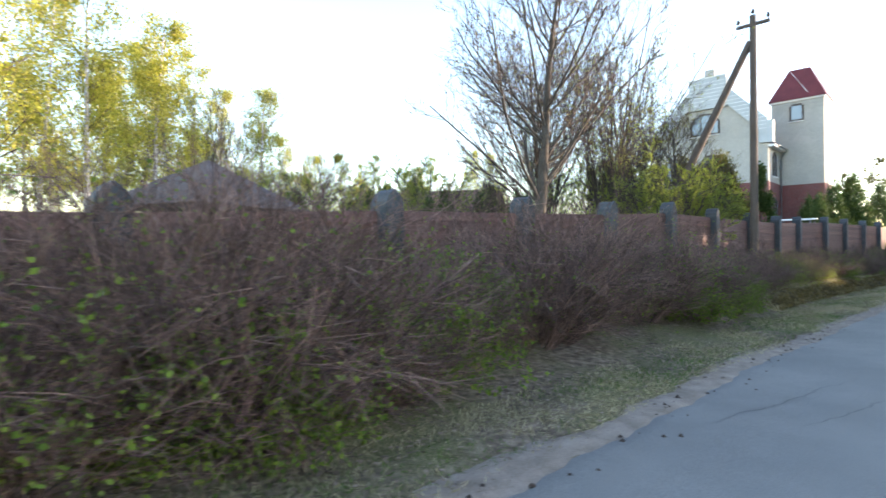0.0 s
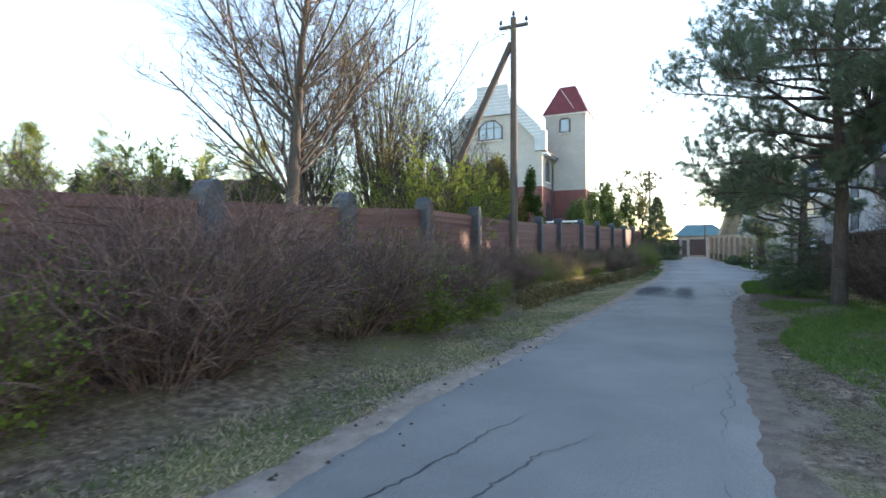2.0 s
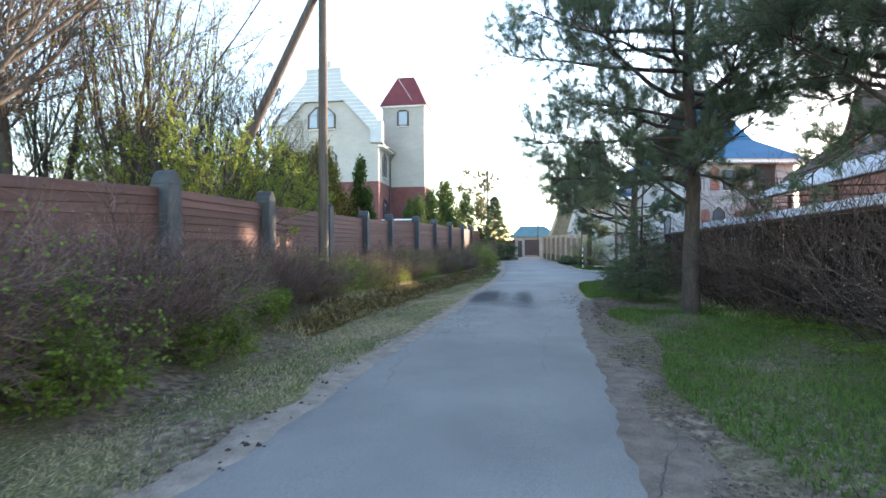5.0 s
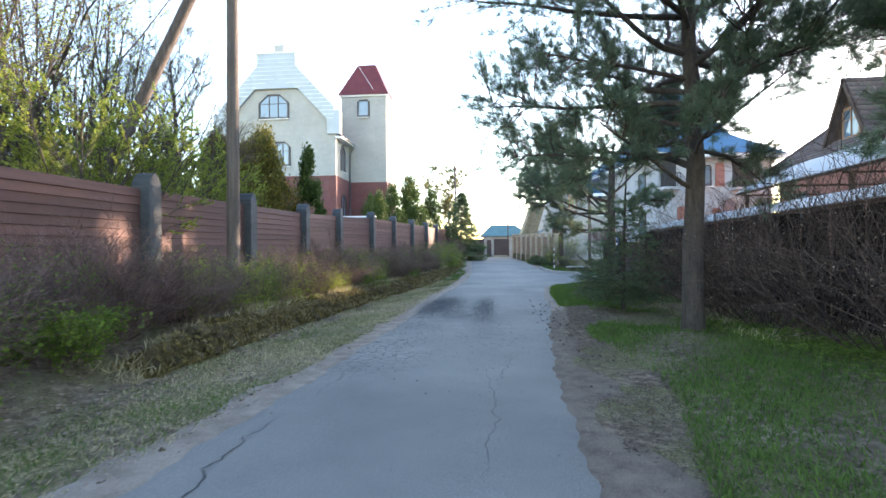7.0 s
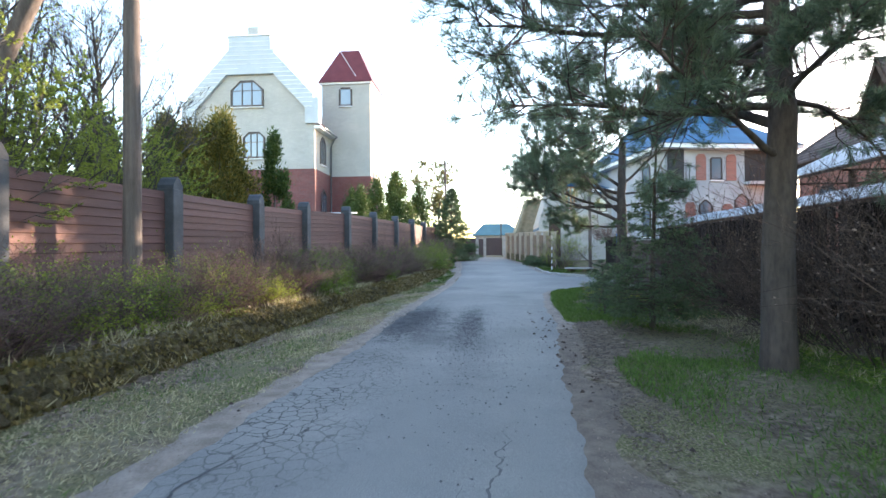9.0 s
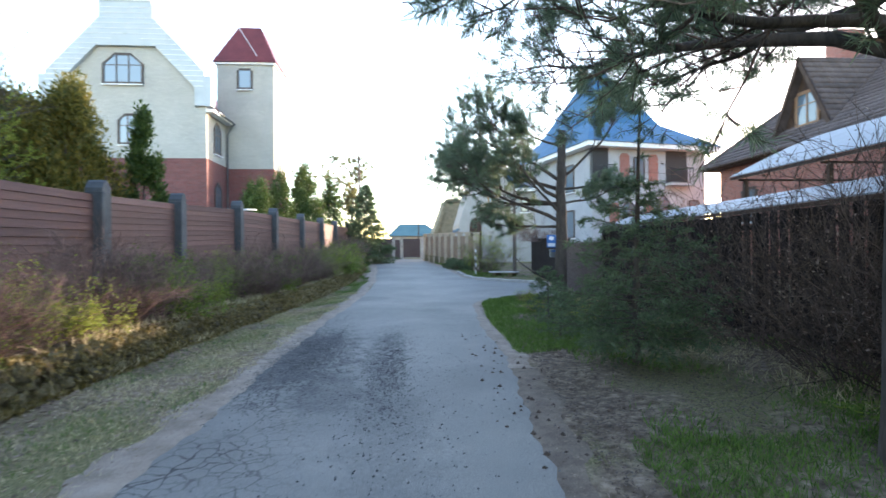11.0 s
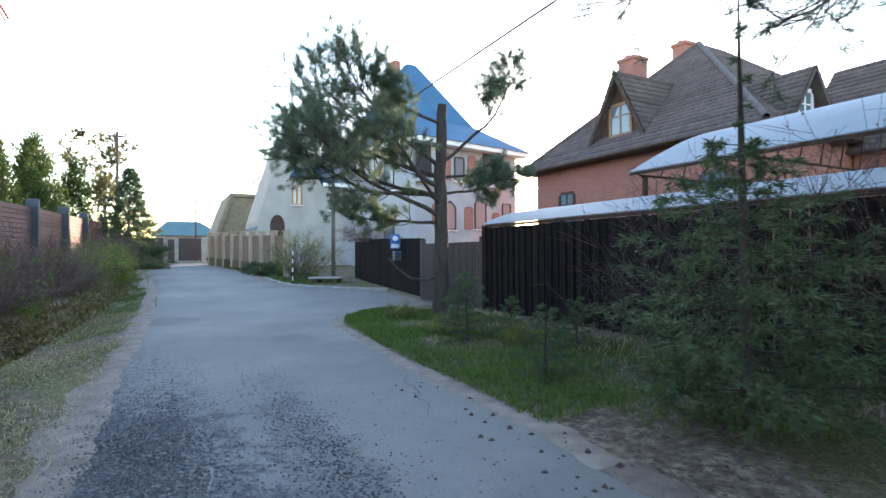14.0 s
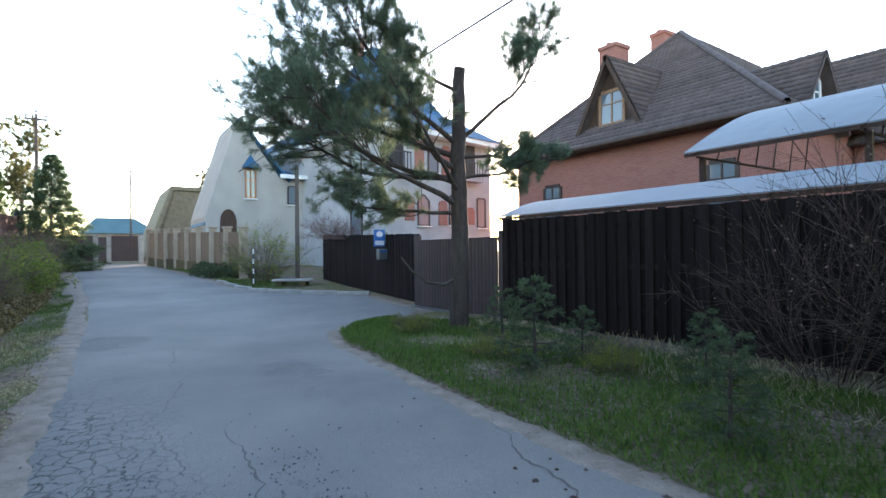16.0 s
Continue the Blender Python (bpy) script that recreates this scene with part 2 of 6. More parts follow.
DARK_LITTER = leaf_mat("brown_needle_litter", (0.035, 0.025, 0.019), (0.15, 0.108, 0.08), 0.05)
PLANK_RED = mat("red_brown_stained_plank", (0.085, 0.043, 0.037), (0.15, 0.08, 0.068), 1.2, 25, 0.75, 0.35, vary=0.22, stretch=(6, 0.5, 6))
POST_GREY = mat("slate_grey_painted_post", (0.035, 0.04, 0.047), (0.075, 0.083, 0.092), 3, 40, 0.7, 0.3, vary=0.12)
BOARD_DARK = mat("dark_brown_board", (0.01, 0.0074, 0.007), (0.03, 0.0215, 0.0205), 1.5, 20, 0.85, 0.35, vary=0.3, stretch=(6, 6, 0.4), spec=0.12)
GATE_BROWN = mat("brown_sheet_metal", (0.06, 0.042, 0.045), (0.09, 0.065, 0.066), 1.2, 30, 0.5, 0.05, vary=0.1)
POLE_WOOD = mat("weathered_pole_wood", (0.07, 0.057, 0.05), (0.17, 0.142, 0.125), 3, 25, 0.9, 0.6, stretch=(5, 5, 0.3))
STONE = mat("mossy_rubble_stone", (0.045, 0.038, 0.014), (0.17, 0.135, 0.075), 9, 40, 0.95, 0.9, vary=0.45, space="Generated")
MOSS = leaf_mat("olive_moss", (0.07, 0.06, 0.018), (0.23, 0.175, 0.065), 0.2)
CONCRETE = mat("concrete", (0.22, 0.21, 0.2), (0.42, 0.41, 0.39), 3, 60, 0.9, 0.4, vary=0.1)
WHITE_BRICK = brick_mat("white_brick", (0.4, 0.395, 0.365), (0.46, 0.45, 0.42), (0.33, 0.325, 0.3), 0.26, 0.085)
RED_BRICK = brick_mat("red_brick", (0.13, 0.035, 0.035), (0.2, 0.058, 0.052), (0.17, 0.12, 0.11), 0.26, 0.085)
SALMON_BRICK = brick_mat("salmon_brick", (0.27, 0.095, 0.072), (0.33, 0.125, 0.095), (0.28, 0.19, 0.165), 0.26, 0.085)
SIDING = mat("white_siding", (0.37, 0.41, 0.445), (0.47, 0.51, 0.54), 1.5, 20, 0.5, 0.1)
RENDER_WALL = mat("pale_plaster", (0.27, 0.28, 0.3), (0.45, 0.455, 0.47), 0.6, 30, 0.9, 0.25)
PLASTER_WARM = mat("warm_grey_plaster", (0.31, 0.295, 0.275), (0.43, 0.41, 0.38), 0.8, 30, 0.9, 0.25)
ROOF_RED = mat("dark_red_roof", (0.1, 0.021, 0.024), (0.15, 0.034, 0.037), 1.5, 20, 0.45, 0.15)
ROOF_BLUE = mat("blue_metal_roof", (0.02, 0.08, 0.16), (0.032, 0.115, 0.215), 0.7, 20, 0.65, 0.1)
TILE_BROWN = mat("brown_roof_tile", (0.062, 0.047, 0.045), (0.135, 0.105, 0.1), 2, 30, 0.75, 0.4, island=0.15)
WOOD_DARK = mat("dark_stained_wood", (0.035, 0.02, 0.014), (0.09, 0.055, 0.04), 2, 25, 0.7, 0.3, stretch=(4, 4, 0.6))
FRAME_BROWN = plain("brown_window_frame", (0.04, 0.026, 0.022), 0.5)
WHITE_PAINT = plain("white_paint", (0.78, 0.79, 0.8), 0.5)
GREY_METAL = plain("grey_metal", (0.2, 0.22, 0.24), 0.4, 0.6)
POLY = plain("white_polycarbonate_sheet", (0.19, 0.22, 0.24), 0.55, 0.0, 0.4)
GLASS = glass_mat("window_glass", (0.12, 0.16, 0.2))
BLUE_SIGN, RED_PAINT, BLACK = plain("blue_enamel", (0.03, 0.14, 0.42), 0.4), plain("red_paint", (0.5, 0.04, 0.03), 0.5), plain("black_iron_and_shade", (0.02, 0.02, 0.022), 0.5)
FENCE_STONE = mat("tan_stone_pier", (0.28, 0.22, 0.16), (0.44, 0.36, 0.28), 2.5, 30, 0.9, 0.4, vary=0.1)
FENCE_PANEL = mat("tan_fence_panel", (0.17, 0.11, 0.075), (0.28, 0.2, 0.14), 1.5, 25, 0.75, 0.3, vary=0.12, stretch=(4, 4, 0.5))
# ---- mesh tools ----
rng = np.random.default_rng(7)


def mesh_of(name, verts, faces, material=None, smooth=False):
    me = bpy.data.meshes.new(name)
    verts, faces = np.asarray(verts, np.float32), np.asarray(faces, np.int32)
    k = faces.shape[1]
    me.vertices.add(len(verts))
    me.vertices.foreach_set("co", verts.ravel())
    me.loops.add(faces.size)
    me.loops.foreach_set("vertex_index", faces.ravel())
    me.polygons.add(len(faces))
    me.polygons.foreach_set("loop_start", np.arange(0, faces.size, k, dtype=np.int32))
    if smooth:
        me.polygons.foreach_set("use_smooth", np.ones(len(faces), bool))
    me.update(calc_edges=True)
    me.validate()
    if material:
        me.materials.append(material)
    return me


def put(name, me, parent=None, label="", category="", group="", kind="", at=None):
    ob = new(name, me)
    if parent:
        ob.parent = parent
    if at is not None:
        ob.matrix_basis = at
    return tagged(ob, label, category, group, kind)


def part(name, bm, material, parent, label="", at=None):
    me = bpy.data.meshes.new(name)
    bmesh.ops.recalc_face_normals(bm, faces=bm.faces)
    bm.to_mesh(me)
    bm.free()
    me.materials.append(material)
    return put(name, me, parent, label, at=at)


def thing(name, label, category, at=None, group="", kind=""):
    """An empty that holds a thing's parts."""
    return put(name, None, None, label, category, group, kind, at)


def box(bm, x0, x1, y0, y1, z0, z1, bevel=0.0):
    vs = bmesh.ops.create_cube(bm, size=1)["verts"]
    for v in vs:
        v.co = (x0 + (v.co.x + 0.5) * (x1 - x0), y0 + (v.co.y + 0.5) * (y1 - y0), z0 + (v.co.z + 0.5) * (z1 - z0))
    if bevel:
        es = {e for v in vs for e in v.link_edges}
        bmesh.ops.bevel(bm, geom=list(es), offset=bevel, segments=1, affect="EDGES")
    return bm


def B(x0, x1, y0, y1, z0, z1, bevel=0.0):
    return box(bmesh.new(), x0, x1, y0, y1, z0, z1, bevel)


def prism(poly, axis, a, b, bm=None):
    """A flat outline pushed from a to b along an axis; outline in the other two axes' order."""
    bm = bm or bmesh.new()
    def at(p, w):
        return (w, p[0], p[1]) if axis == "x" else (p[0], w, p[1]) if axis == "y" else (p[0], p[1], w)
    lo, hi = [bm.verts.new(at(p, a)) for p in poly], [bm.verts.new(at(p, b)) for p in poly]
    n = len(poly)
    bm.faces.new(lo)
    bm.faces.new(hi[::-1])
    for i in range(n):
        bm.faces.new((lo[i], hi[i], hi[(i + 1) % n], lo[(i + 1) % n]))
    return bm


def slab(corners, thick, bm=None):
    """A sheet with thickness below its four (or three) corners."""
    bm = bm or bmesh.new()
    cs = [Vector(c) for c in corners]
    n = (cs[1] - cs[0]).cross(cs[-1] - cs[0]).normalized() * thick
    if n.z > 0:
        n = -n
    top, low = [bm.verts.new(c) for c in cs], [bm.verts.new(c + n) for c in cs]
    k = len(cs)
    bm.faces.new(top)
    bm.faces.new(low[::-1])
    for i in range(k):
        bm.faces.new((top[i], low[i], low[(i + 1) % k], top[(i + 1) % k]))
    return bm


def tubes(paths, sides=4):
    """Tapering round rods along paths [(points, radii)], all in one vertex and face list."""
    V, F, base = [], [], 0
    ang = np.arange(sides) * 2 * np.pi / sides
    for P, R in paths:
        P, R = np.asarray(P, float), np.asarray(R, float)
        T = np.gradient(P, axis=0)
        T /= np.linalg.norm(T, axis=1, keepdims=True) + 1e-9
        up = np.where(np.abs(T[:, 2:3]) > 0.9, np.array([[1.0, 0, 0]]), np.array([[0, 0, 1.0]]))
        A = np.cross(T, up)
        A /= np.linalg.norm(A, axis=1, keepdims=True) + 1e-9
        Bv = np.cross(T, A)
        V.append((P[:, None] + R[:, None, None] * (A[:, None] * np.cos(ang)[None, :, None] + Bv[:, None] * np.sin(ang)[None, :, None])).reshape(-1, 3))
        n = len(P)
        i = np.arange(n - 1)[:, None] * sides + np.arange(sides)[None]
        j = np.arange(n - 1)[:, None] * sides + (np.arange(sides)[None] + 1) % sides
        F.append(np.stack([i, j, j + sides, i + sides], -1).reshape(-1, 4) + base)
        base += n * sides
    return np.concatenate(V), np.concatenate(F)


def leaves(P, size, spread=0.4, flat=None, aspect=0.6):
    """A small bent leaf quad at every point, turned at random, or lying along the directions flat."""
    n = len(P)
    d = rng.normal(size=(n, 3)) if flat is None else flat + rng.normal(size=(n, 3)) * spread
    d /= np.linalg.norm(d, axis=1, keepdims=True) + 1e-9
    e = np.cross(d, rng.normal(size=(n, 3)))
    e /= np.linalg.norm(e, axis=1, keepdims=True) + 1e-9
    s = size * rng.uniform(0.6, 1.3, (n, 1))
    V = np.stack([P, P + d * s * 0.5 + e * s * aspect * 0.5, P + d * s, P + d * s * 0.5 - e * s * aspect * 0.5], 1).reshape(-1, 3)
    return V, np.arange(4 * n).reshape(-1, 4)


def lerp_at(y, table):
    return np.interp(y, [p[0] for p in table], [p[1] for p in table])
# ---- the land: road, verges, bank; x to the right of the road, y along it ----
ROAD_Z = [(-400, -0.08), (38, -0.08), (46, 0.12), (55, 0.5), (72, 0.95), (120, 1.2), (400, 2)]
LEFT_EDGE = [(-400, -2.4), (0, -2.4), (8, -2.45), (11, -2.3), (17, -2.05), (22, -1.85), (30, -1.75), (37, -1.5), (46, -1.35), (55, -1.7), (65, -2.4), (72, -3.0), (400, -3)]
RIGHT_EDGE = [(-400, 0.8), (8, 0.92), (11, 0.98), (17.4, 1.3), (21, 1.5), (24.5, 1.95), (27, 2.15), (31, 2.32), (35, 2.75), (36.2, 3.2), (37.0, 3.9), (37.6, 5.4), (38.1, 6.9), (42.6, 7.3), (43.2, 7.0), (46.3, 4.4), (48, 3.75), (55, 3.4), (62, 2.6), (72, 2.0), (400, 2)]
FENCE_LINE = [(-30, -7.3), (36, -7.3), (40.7, -6.7), (45.2, -6.3), (49.7, -5.8), (54.2, -5.35), (58.7, -5.0), (63, -4.4)]
WALL_FOOT = [(-40, -3.9), (17, -3.9), (22, -3.8), (26, -3.65), (30, -3.4), (36, -2.9), (42, -2.45), (47, -2.2), (55, -2.2), (63, -3.0)]
FENCE_TOP = [(-30, 1.2), (0, 1.95), (6, 2.32), (13, 2.6), (18, 2.92), (22, 2.95), (31, 3.1), (41, 3.5), (54, 3.65), (63, 3.75)]


def ground_z(x, y):
    x, y = np.asarray(x, float), np.asarray(y, float)
    r = lerp_at(y, ROAD_Z)
    fx, ft = lerp_at(y, FENCE_LINE), lerp_at(y, FENCE_TOP) - 2.15
    # left: verge, then bank up to the fence; from y = 17 a low rubble wall holds the bank
    wall = np.clip((y - 16.5) / 3.0, 0, 1)
    foot = lerp_at(y, WALL_FOOT)
    soft = np.clip((foot - 0.3 - x) / np.maximum(foot - 0.3 - fx, 0.5), 0, 1)
    slope = r + (ft - r) * (soft ** 0.8)
    step = 0.42 * wall * np.clip((foot - 0.28 - x) / 0.12, 0, 1)
    left = np.maximum(slope, r + step)
    dip = -0.07 * np.exp(-((x - foot - 0.25) / 0.3) ** 2)
    far_left = np.clip((fx - 1 - x) / 14, 0, 1)
    left = left + dip + far_left * (0.6 + 0.035 * np.clip(y - 20, 0, 40))
    right = r + np.clip((x - lerp_at(y, RIGHT_EDGE)) / 8, 0, 1) * 0.16
    z = np.where(x < lerp_at(y, LEFT_EDGE), left, right)
    return z


def bumpy(x, y, s=1.0):
    return 0.035 * np.sin(x * 3.1 + np.sin(y * 1.7)) * np.sin(y * 2.3 + np.cos(x * 1.9)) * s


def make_ground():
    xs = np.concatenate([np.linspace(-900, -60, 12), np.linspace(-50, -14, 25), np.linspace(-13, -2.0, 90), np.linspace(-1.7, 0.6, 8), np.linspace(0.75, 9, 66), np.linspace(10, 50, 28), np.linspace(60, 900, 12)])
    ys = np.concatenate([np.linspace(-900, -25, 12), np.linspace(-18, 64, 330), np.linspace(66, 110, 20), np.linspace(130, 1500, 14)])
    X, Y = np.meshgrid(xs, ys)
    Z = ground_z(X, Y)
    rough = np.clip(np.maximum(lerp_at(Y, LEFT_EDGE) - X, X - lerp_at(Y, RIGHT_EDGE)) / 0.8, 0, 1) * (np.abs(X) < 13)
    Z = Z + bumpy(X, Y) * rough - 0.045 * ((X > lerp_at(Y, LEFT_EDGE) + 0.06) & (X < lerp_at(Y, RIGHT_EDGE) - 0.06))
    n, k = X.shape
    i = (np.arange(n - 1)[:, None] * k + np.arange(k - 1)[None]).ravel()
    me = mesh_of("ground", np.stack([X, Y, Z], -1).reshape(-1, 3), np.stack([i, i + 1, i + k + 1, i + k], -1), GROUND, True)
    put("ground", me, None, "trodden earth with dry grass and leaf litter", "ground", kind="structure")


def edge_noise(y, seed):
    return 0.03 * np.sin(y * 1.1 + seed) + 0.025 * np.sin(y * 4.3 + seed * 2) + 0.02 * np.sin(y * 13.0 + seed * 3)


def strip_mesh(name, lo, hi, ys, cols, dz, crown, material):
    u = np.linspace(0, 1, cols)
    X = lo[:, None] * (1 - u) + hi[:, None] * u
    Y = np.repeat(ys[:, None], cols, 1)
    Z = lerp_at(Y, ROAD_Z) + dz + crown * np.sin(np.pi * u)[None]
    Z[:, 0] -= 0.06
    Z[:, -1] -= 0.06
    i = (np.arange(len(ys) - 1)[:, None] * cols + np.arange(cols - 1)[None]).ravel()
    return mesh_of(name, np.stack([X, Y, Z], -1).reshape(-1, 3), np.stack([i, i + 1, i + cols + 1, i + cols], -1), material, True)


def make_road():
    ys = np.concatenate([np.linspace(-120, -6, 20), np.linspace(-5, 50, 500), np.linspace(50.5, 71, 60)])
    lo, hi = lerp_at(ys, LEFT_EDGE) + edge_noise(ys, 1.0), lerp_at(ys, RIGHT_EDGE) + edge_noise(ys, 4.0)
    put("road", strip_mesh("road", lo, hi, ys, 24, 0.004, 0.02, ASPHALT), None, "worn blue-grey asphalt lane with cracks and ragged edges", "road", kind="structure")
    # dusty shoulders under the asphalt's edge
    n2 = 0.1 * np.sin(ys * 0.9) + 0.07 * np.sin(ys * 2.7) + 0.03 * np.sin(ys * 9)
    put("shoulder_left", strip_mesh("shoulder_left", lo - 0.45 - n2, lo + 0.25, ys, 6, -0.004, 0.012, DUST), None, "sandy dusty shoulder beside the asphalt", "shoulder", kind="structure")
    w = np.interp(ys, [0, 20, 24, 30, 36, 38, 46, 50], [0.8, 0.85, 0.5, 0.16, 0.14, 0.1, 0.1, 0.3])
    near = ys < 25.5
    for pick, material, label in ((near, NEEDLE_SOIL, "dusty shoulder strewn with pine needles and cones"), (~near | (ys > ys[near][-2]), DUST, "pale sandy shoulder between asphalt and grass")):
        put("shoulder_right", strip_mesh("shoulder_right", (hi - 0.3)[pick], (hi + w * 0.8 + n2 * 0.25 + 0.06)[pick], ys[pick], 6, -0.004, 0.012, material), None, label, "shoulder", kind="structure")


make_ground()
make_road()
# ---- white and red brick house with a tower ----
def window(parent, axis, at, along0, along1, z0, z1, frame_mat, out=-1, arch=0.0, mull=1, sill=True, name="window", fw=0.16):
    """A framed pane in a wall plane; axis 'y' faces along y (at = the wall's y), axis 'x' along x."""
    w = thing(name, "", "")
    w.parent = parent
    d = 0.07 * out
    def slab_at(bm, a0, a1, c0, c1, e0, e1):
        return box(bm, a0, a1, min(at + e0, at + e1), max(at + e0, at + e1), c0, c1) if axis == "y" else box(bm, min(at + e0, at + e1), max(at + e0, at + e1), a0, a1, c0, c1)
    bm = bmesh.new()
    slab_at(bm, along0 - fw, along0, z0 - fw, z1 - arch, -d, d)
    slab_at(bm, along1, along1 + fw, z0 - fw, z1 - arch, -d, d)
    slab_at(bm, along0, along1, z0 - fw, z0, -d, d)
    ch = arch * 1.1
    slab_at(bm, along0 + ch, along1 - ch, z1, z1 + fw, -d, d)
    if arch:
        for s, a in ((1, along0), (-1, along1)):
            p = [(a - s * fw, z1 - arch), (a, z1 - arch), (a + s * ch, z1), (a + s * ch, z1 + fw)]
            prism(p, axis, at - d, at + d, bm)
    part("frame", bm, frame_mat, w)
    pane = [(along0, z0), (along1, z0), (along1, z1 - arch), (along1 - ch, z1), (along0 + ch, z1), (along0, z1 - arch)]
    if not arch:
        pane = [(along0, z0), (along1, z0), (along1, z1), (along0, z1)]
    part("pane", prism(pane, axis, at + d * 0.15, at + d * 0.4), GLASS, w)
    bm = bmesh.new()
    for i in range(1, mull + 1):
        a = along0 + (along1 - along0) * i / (mull + 1)
        slab_at(bm, a - 0.04, a + 0.04, z0, z1 - 0.01, d * 0.45, d * 0.9)
    if mull:
        slab_at(bm, along0, along1, z0 + (z1 - z0) * 0.62, z0 + (z1 - z0) * 0.62 + 0.05, d * 0.42, d * 0.8)
        part("mullion", bm, frame_mat, w)
    else:
        bm.free()
    if sill:
        part("sill", slab_at(bmesh.new(), along0 - 0.15, along1 + 0.15, z0 - fw - 0.07, z0 - fw, 0, d * 2.4), WHITE_PAINT, w)
    return w


def white_house():
    h = thing("brick_house", "white brick house with red brick base and stepped gable", "house")
    x0, x1, yf, yb, zg, zb, ze = -23.5, -13.07, 55.0, 70.0, 1.0, 8.15, 11.75
    part("base_wall", B(x0, x1, yf, yb, zg, zb), RED_BRICK, h, "red brick lower wall")
    part("wall", B(x0 + 0.04, x1 - 0.04, yf + 0.04, yb, zb + 0.002, ze), WHITE_BRICK, h, "off-white brick upper wall")
    xc = (x0 + x1) / 2
    gable = [(xc - 5.1, ze + 0.002), (xc + 5.1, ze + 0.002), (xc + 4.7, 12.9), (xc + 1.75, 16.4), (xc - 1.75, 16.4), (xc - 4.7, 12.9)]
    part("gable", prism(gable, "y", yf + 0.05, yf + 0.45), WHITE_BRICK, h)
    outer = [(5.6, 11.7), (5.6, 13.7), (5.15, 13.7), (5.15, 13.95), (1.7, 17.65), (1.7, 18.7)]
    inner = [(4.5, 11.7), (4.5, 12.95), (1.9, 15.7)]
    for s in (-1, 1):
        p = [(xc + s * a, z) for a, z in outer] + [(xc, 18.7), (xc, 15.7)] + [(xc + s * a, z) for a, z in inner[::-1]]
        part("parapet", prism(p, "y", yf - 0.2, yf + 0.48), SIDING, h, "white clad gable parapet with courses")
        for k in range(16):
            z = 13.0 + k * 0.35
            hi = 5.1 - (z - 13.95) * (3.45 / 3.7) if z > 13.95 else 5.1
            lo = max(1.9 - (z - 15.7) * 2.2, 0) if z > 15.7 else 4.5 - (z - 12.95) * 2.6 / 2.75
            hi = 1.65 if z > 17.65 else hi
            if hi - lo > 0.1 and z < 18.6:
                a, b_ = sorted((xc + s * lo, xc + s * hi))
                part("course", B(a + 0.02, b_ - 0.02, yf - 0.225, yf - 0.2, z, z + 0.03), WHITE_PAINT, h)
    part("coping", B(xc - 1.8, xc + 1.8, yf - 0.26, yf + 0.52, 18.7, 18.8), WHITE_PAINT, h)
    part("chimney", B(xc - 0.45, xc + 0.45, yf + 0.55, yf + 1.3, 16.2, 19.75, 0.04), WHITE_BRICK, h)
    bm = slab([(x1 + 0.5, yf + 0.5, 11.5), (x1 + 0.5, yb, 11.5), (xc, yb, 17.0), (xc, yf + 0.5, 17.0)], 0.15)
    slab([(x0 - 0.5, yf + 0.5, 11.5), (x0 - 0.5, yb, 11.5), (xc, yb, 17.0), (xc, yf + 0.5, 17.0)], 0.15, bm)
    part("roof", bm, ROOF_RED, h, "dark red pitched roof")
    part("back_gable", prism([(x0 + 0.1, ze), (x1 - 0.1, ze), (xc, 16.7)], "y", yb - 0.3, yb - 0.02), WHITE_BRICK, h)
    part("cornice", B(x1, x1 + 0.55, yf - 0.1, yb, 11.3, 11.5), WHITE_PAINT, h)
    part("gutter", B(x1 + 0.55, x1 + 0.7, yf + 0.5, 59.0, 11.38, 11.5, 0.03), GREY_METAL, h)
    V, F = tubes([([(x1 + 0.6, 58.8, 11.4), (x1 + 0.3, 58.85, 10.9), (x1 + 0.12, 58.9, 10.6), (x1 + 0.12, 58.9, 3)], [0.06] * 4)], 8)
    put("downpipe", mesh_of("downpipe", V, F, GREY_METAL, True), h, "grey rainwater downpipe")
    window(h, "y", yf + 0.04, -19.75, -17.36, 13.3, 15.1, FRAME_BROWN, arch=0.6, mull=2)
    window(h, "y", yf + 0.04, -18.75, -17.25, 9.2, 11.0, FRAME_BROWN, arch=0.3, mull=2)
    window(h, "y", yf + 0.04, -22.3, -20.8, 9.2, 11.0, FRAME_BROWN, arch=0.3, mull=2)
    window(h, "x", x1 - 0.04, 56.6, 57.7, 8.9, 10.9, FRAME_BROWN, out=1, arch=0.35, mull=1)
    window(h, "x", x1, 56.6, 57.7, 4.6, 6.6, FRAME_BROWN, out=1, arch=0.35, mull=1)
    # tower
    a0, a1, t0, t1, te = -13.8, -9.5, 59.0, 63.3, 16.15
    part("tower_base", B(a0, a1, t0, t1, zg, 8.05), RED_BRICK, h, "red brick tower base")
    part("tower_wall", B(a0 + 0.04, a1 - 0.04, t0 + 0.04, t1 - 0.04, 8.052, te - 0.15), WHITE_BRICK, h, "off-white brick tower shaft")
    part("tower_cornice", B(a0 - 0.1, a1 + 0.1, t0 - 0.1, t1 + 0.1, te - 0.15, te), WHITE_PAINT, h)
    xm, ym = (a0 + a1) / 2, (t0 + t1) / 2
    bm = bmesh.new()
    lo = [bm.verts.new(c) for c in ((a0 - 0.22, t0 - 0.22, te), (a1 + 0.22, t0 - 0.22, te), (a1 + 0.22, t1 + 0.22, te), (a0 - 0.22, t1 + 0.22, te))]
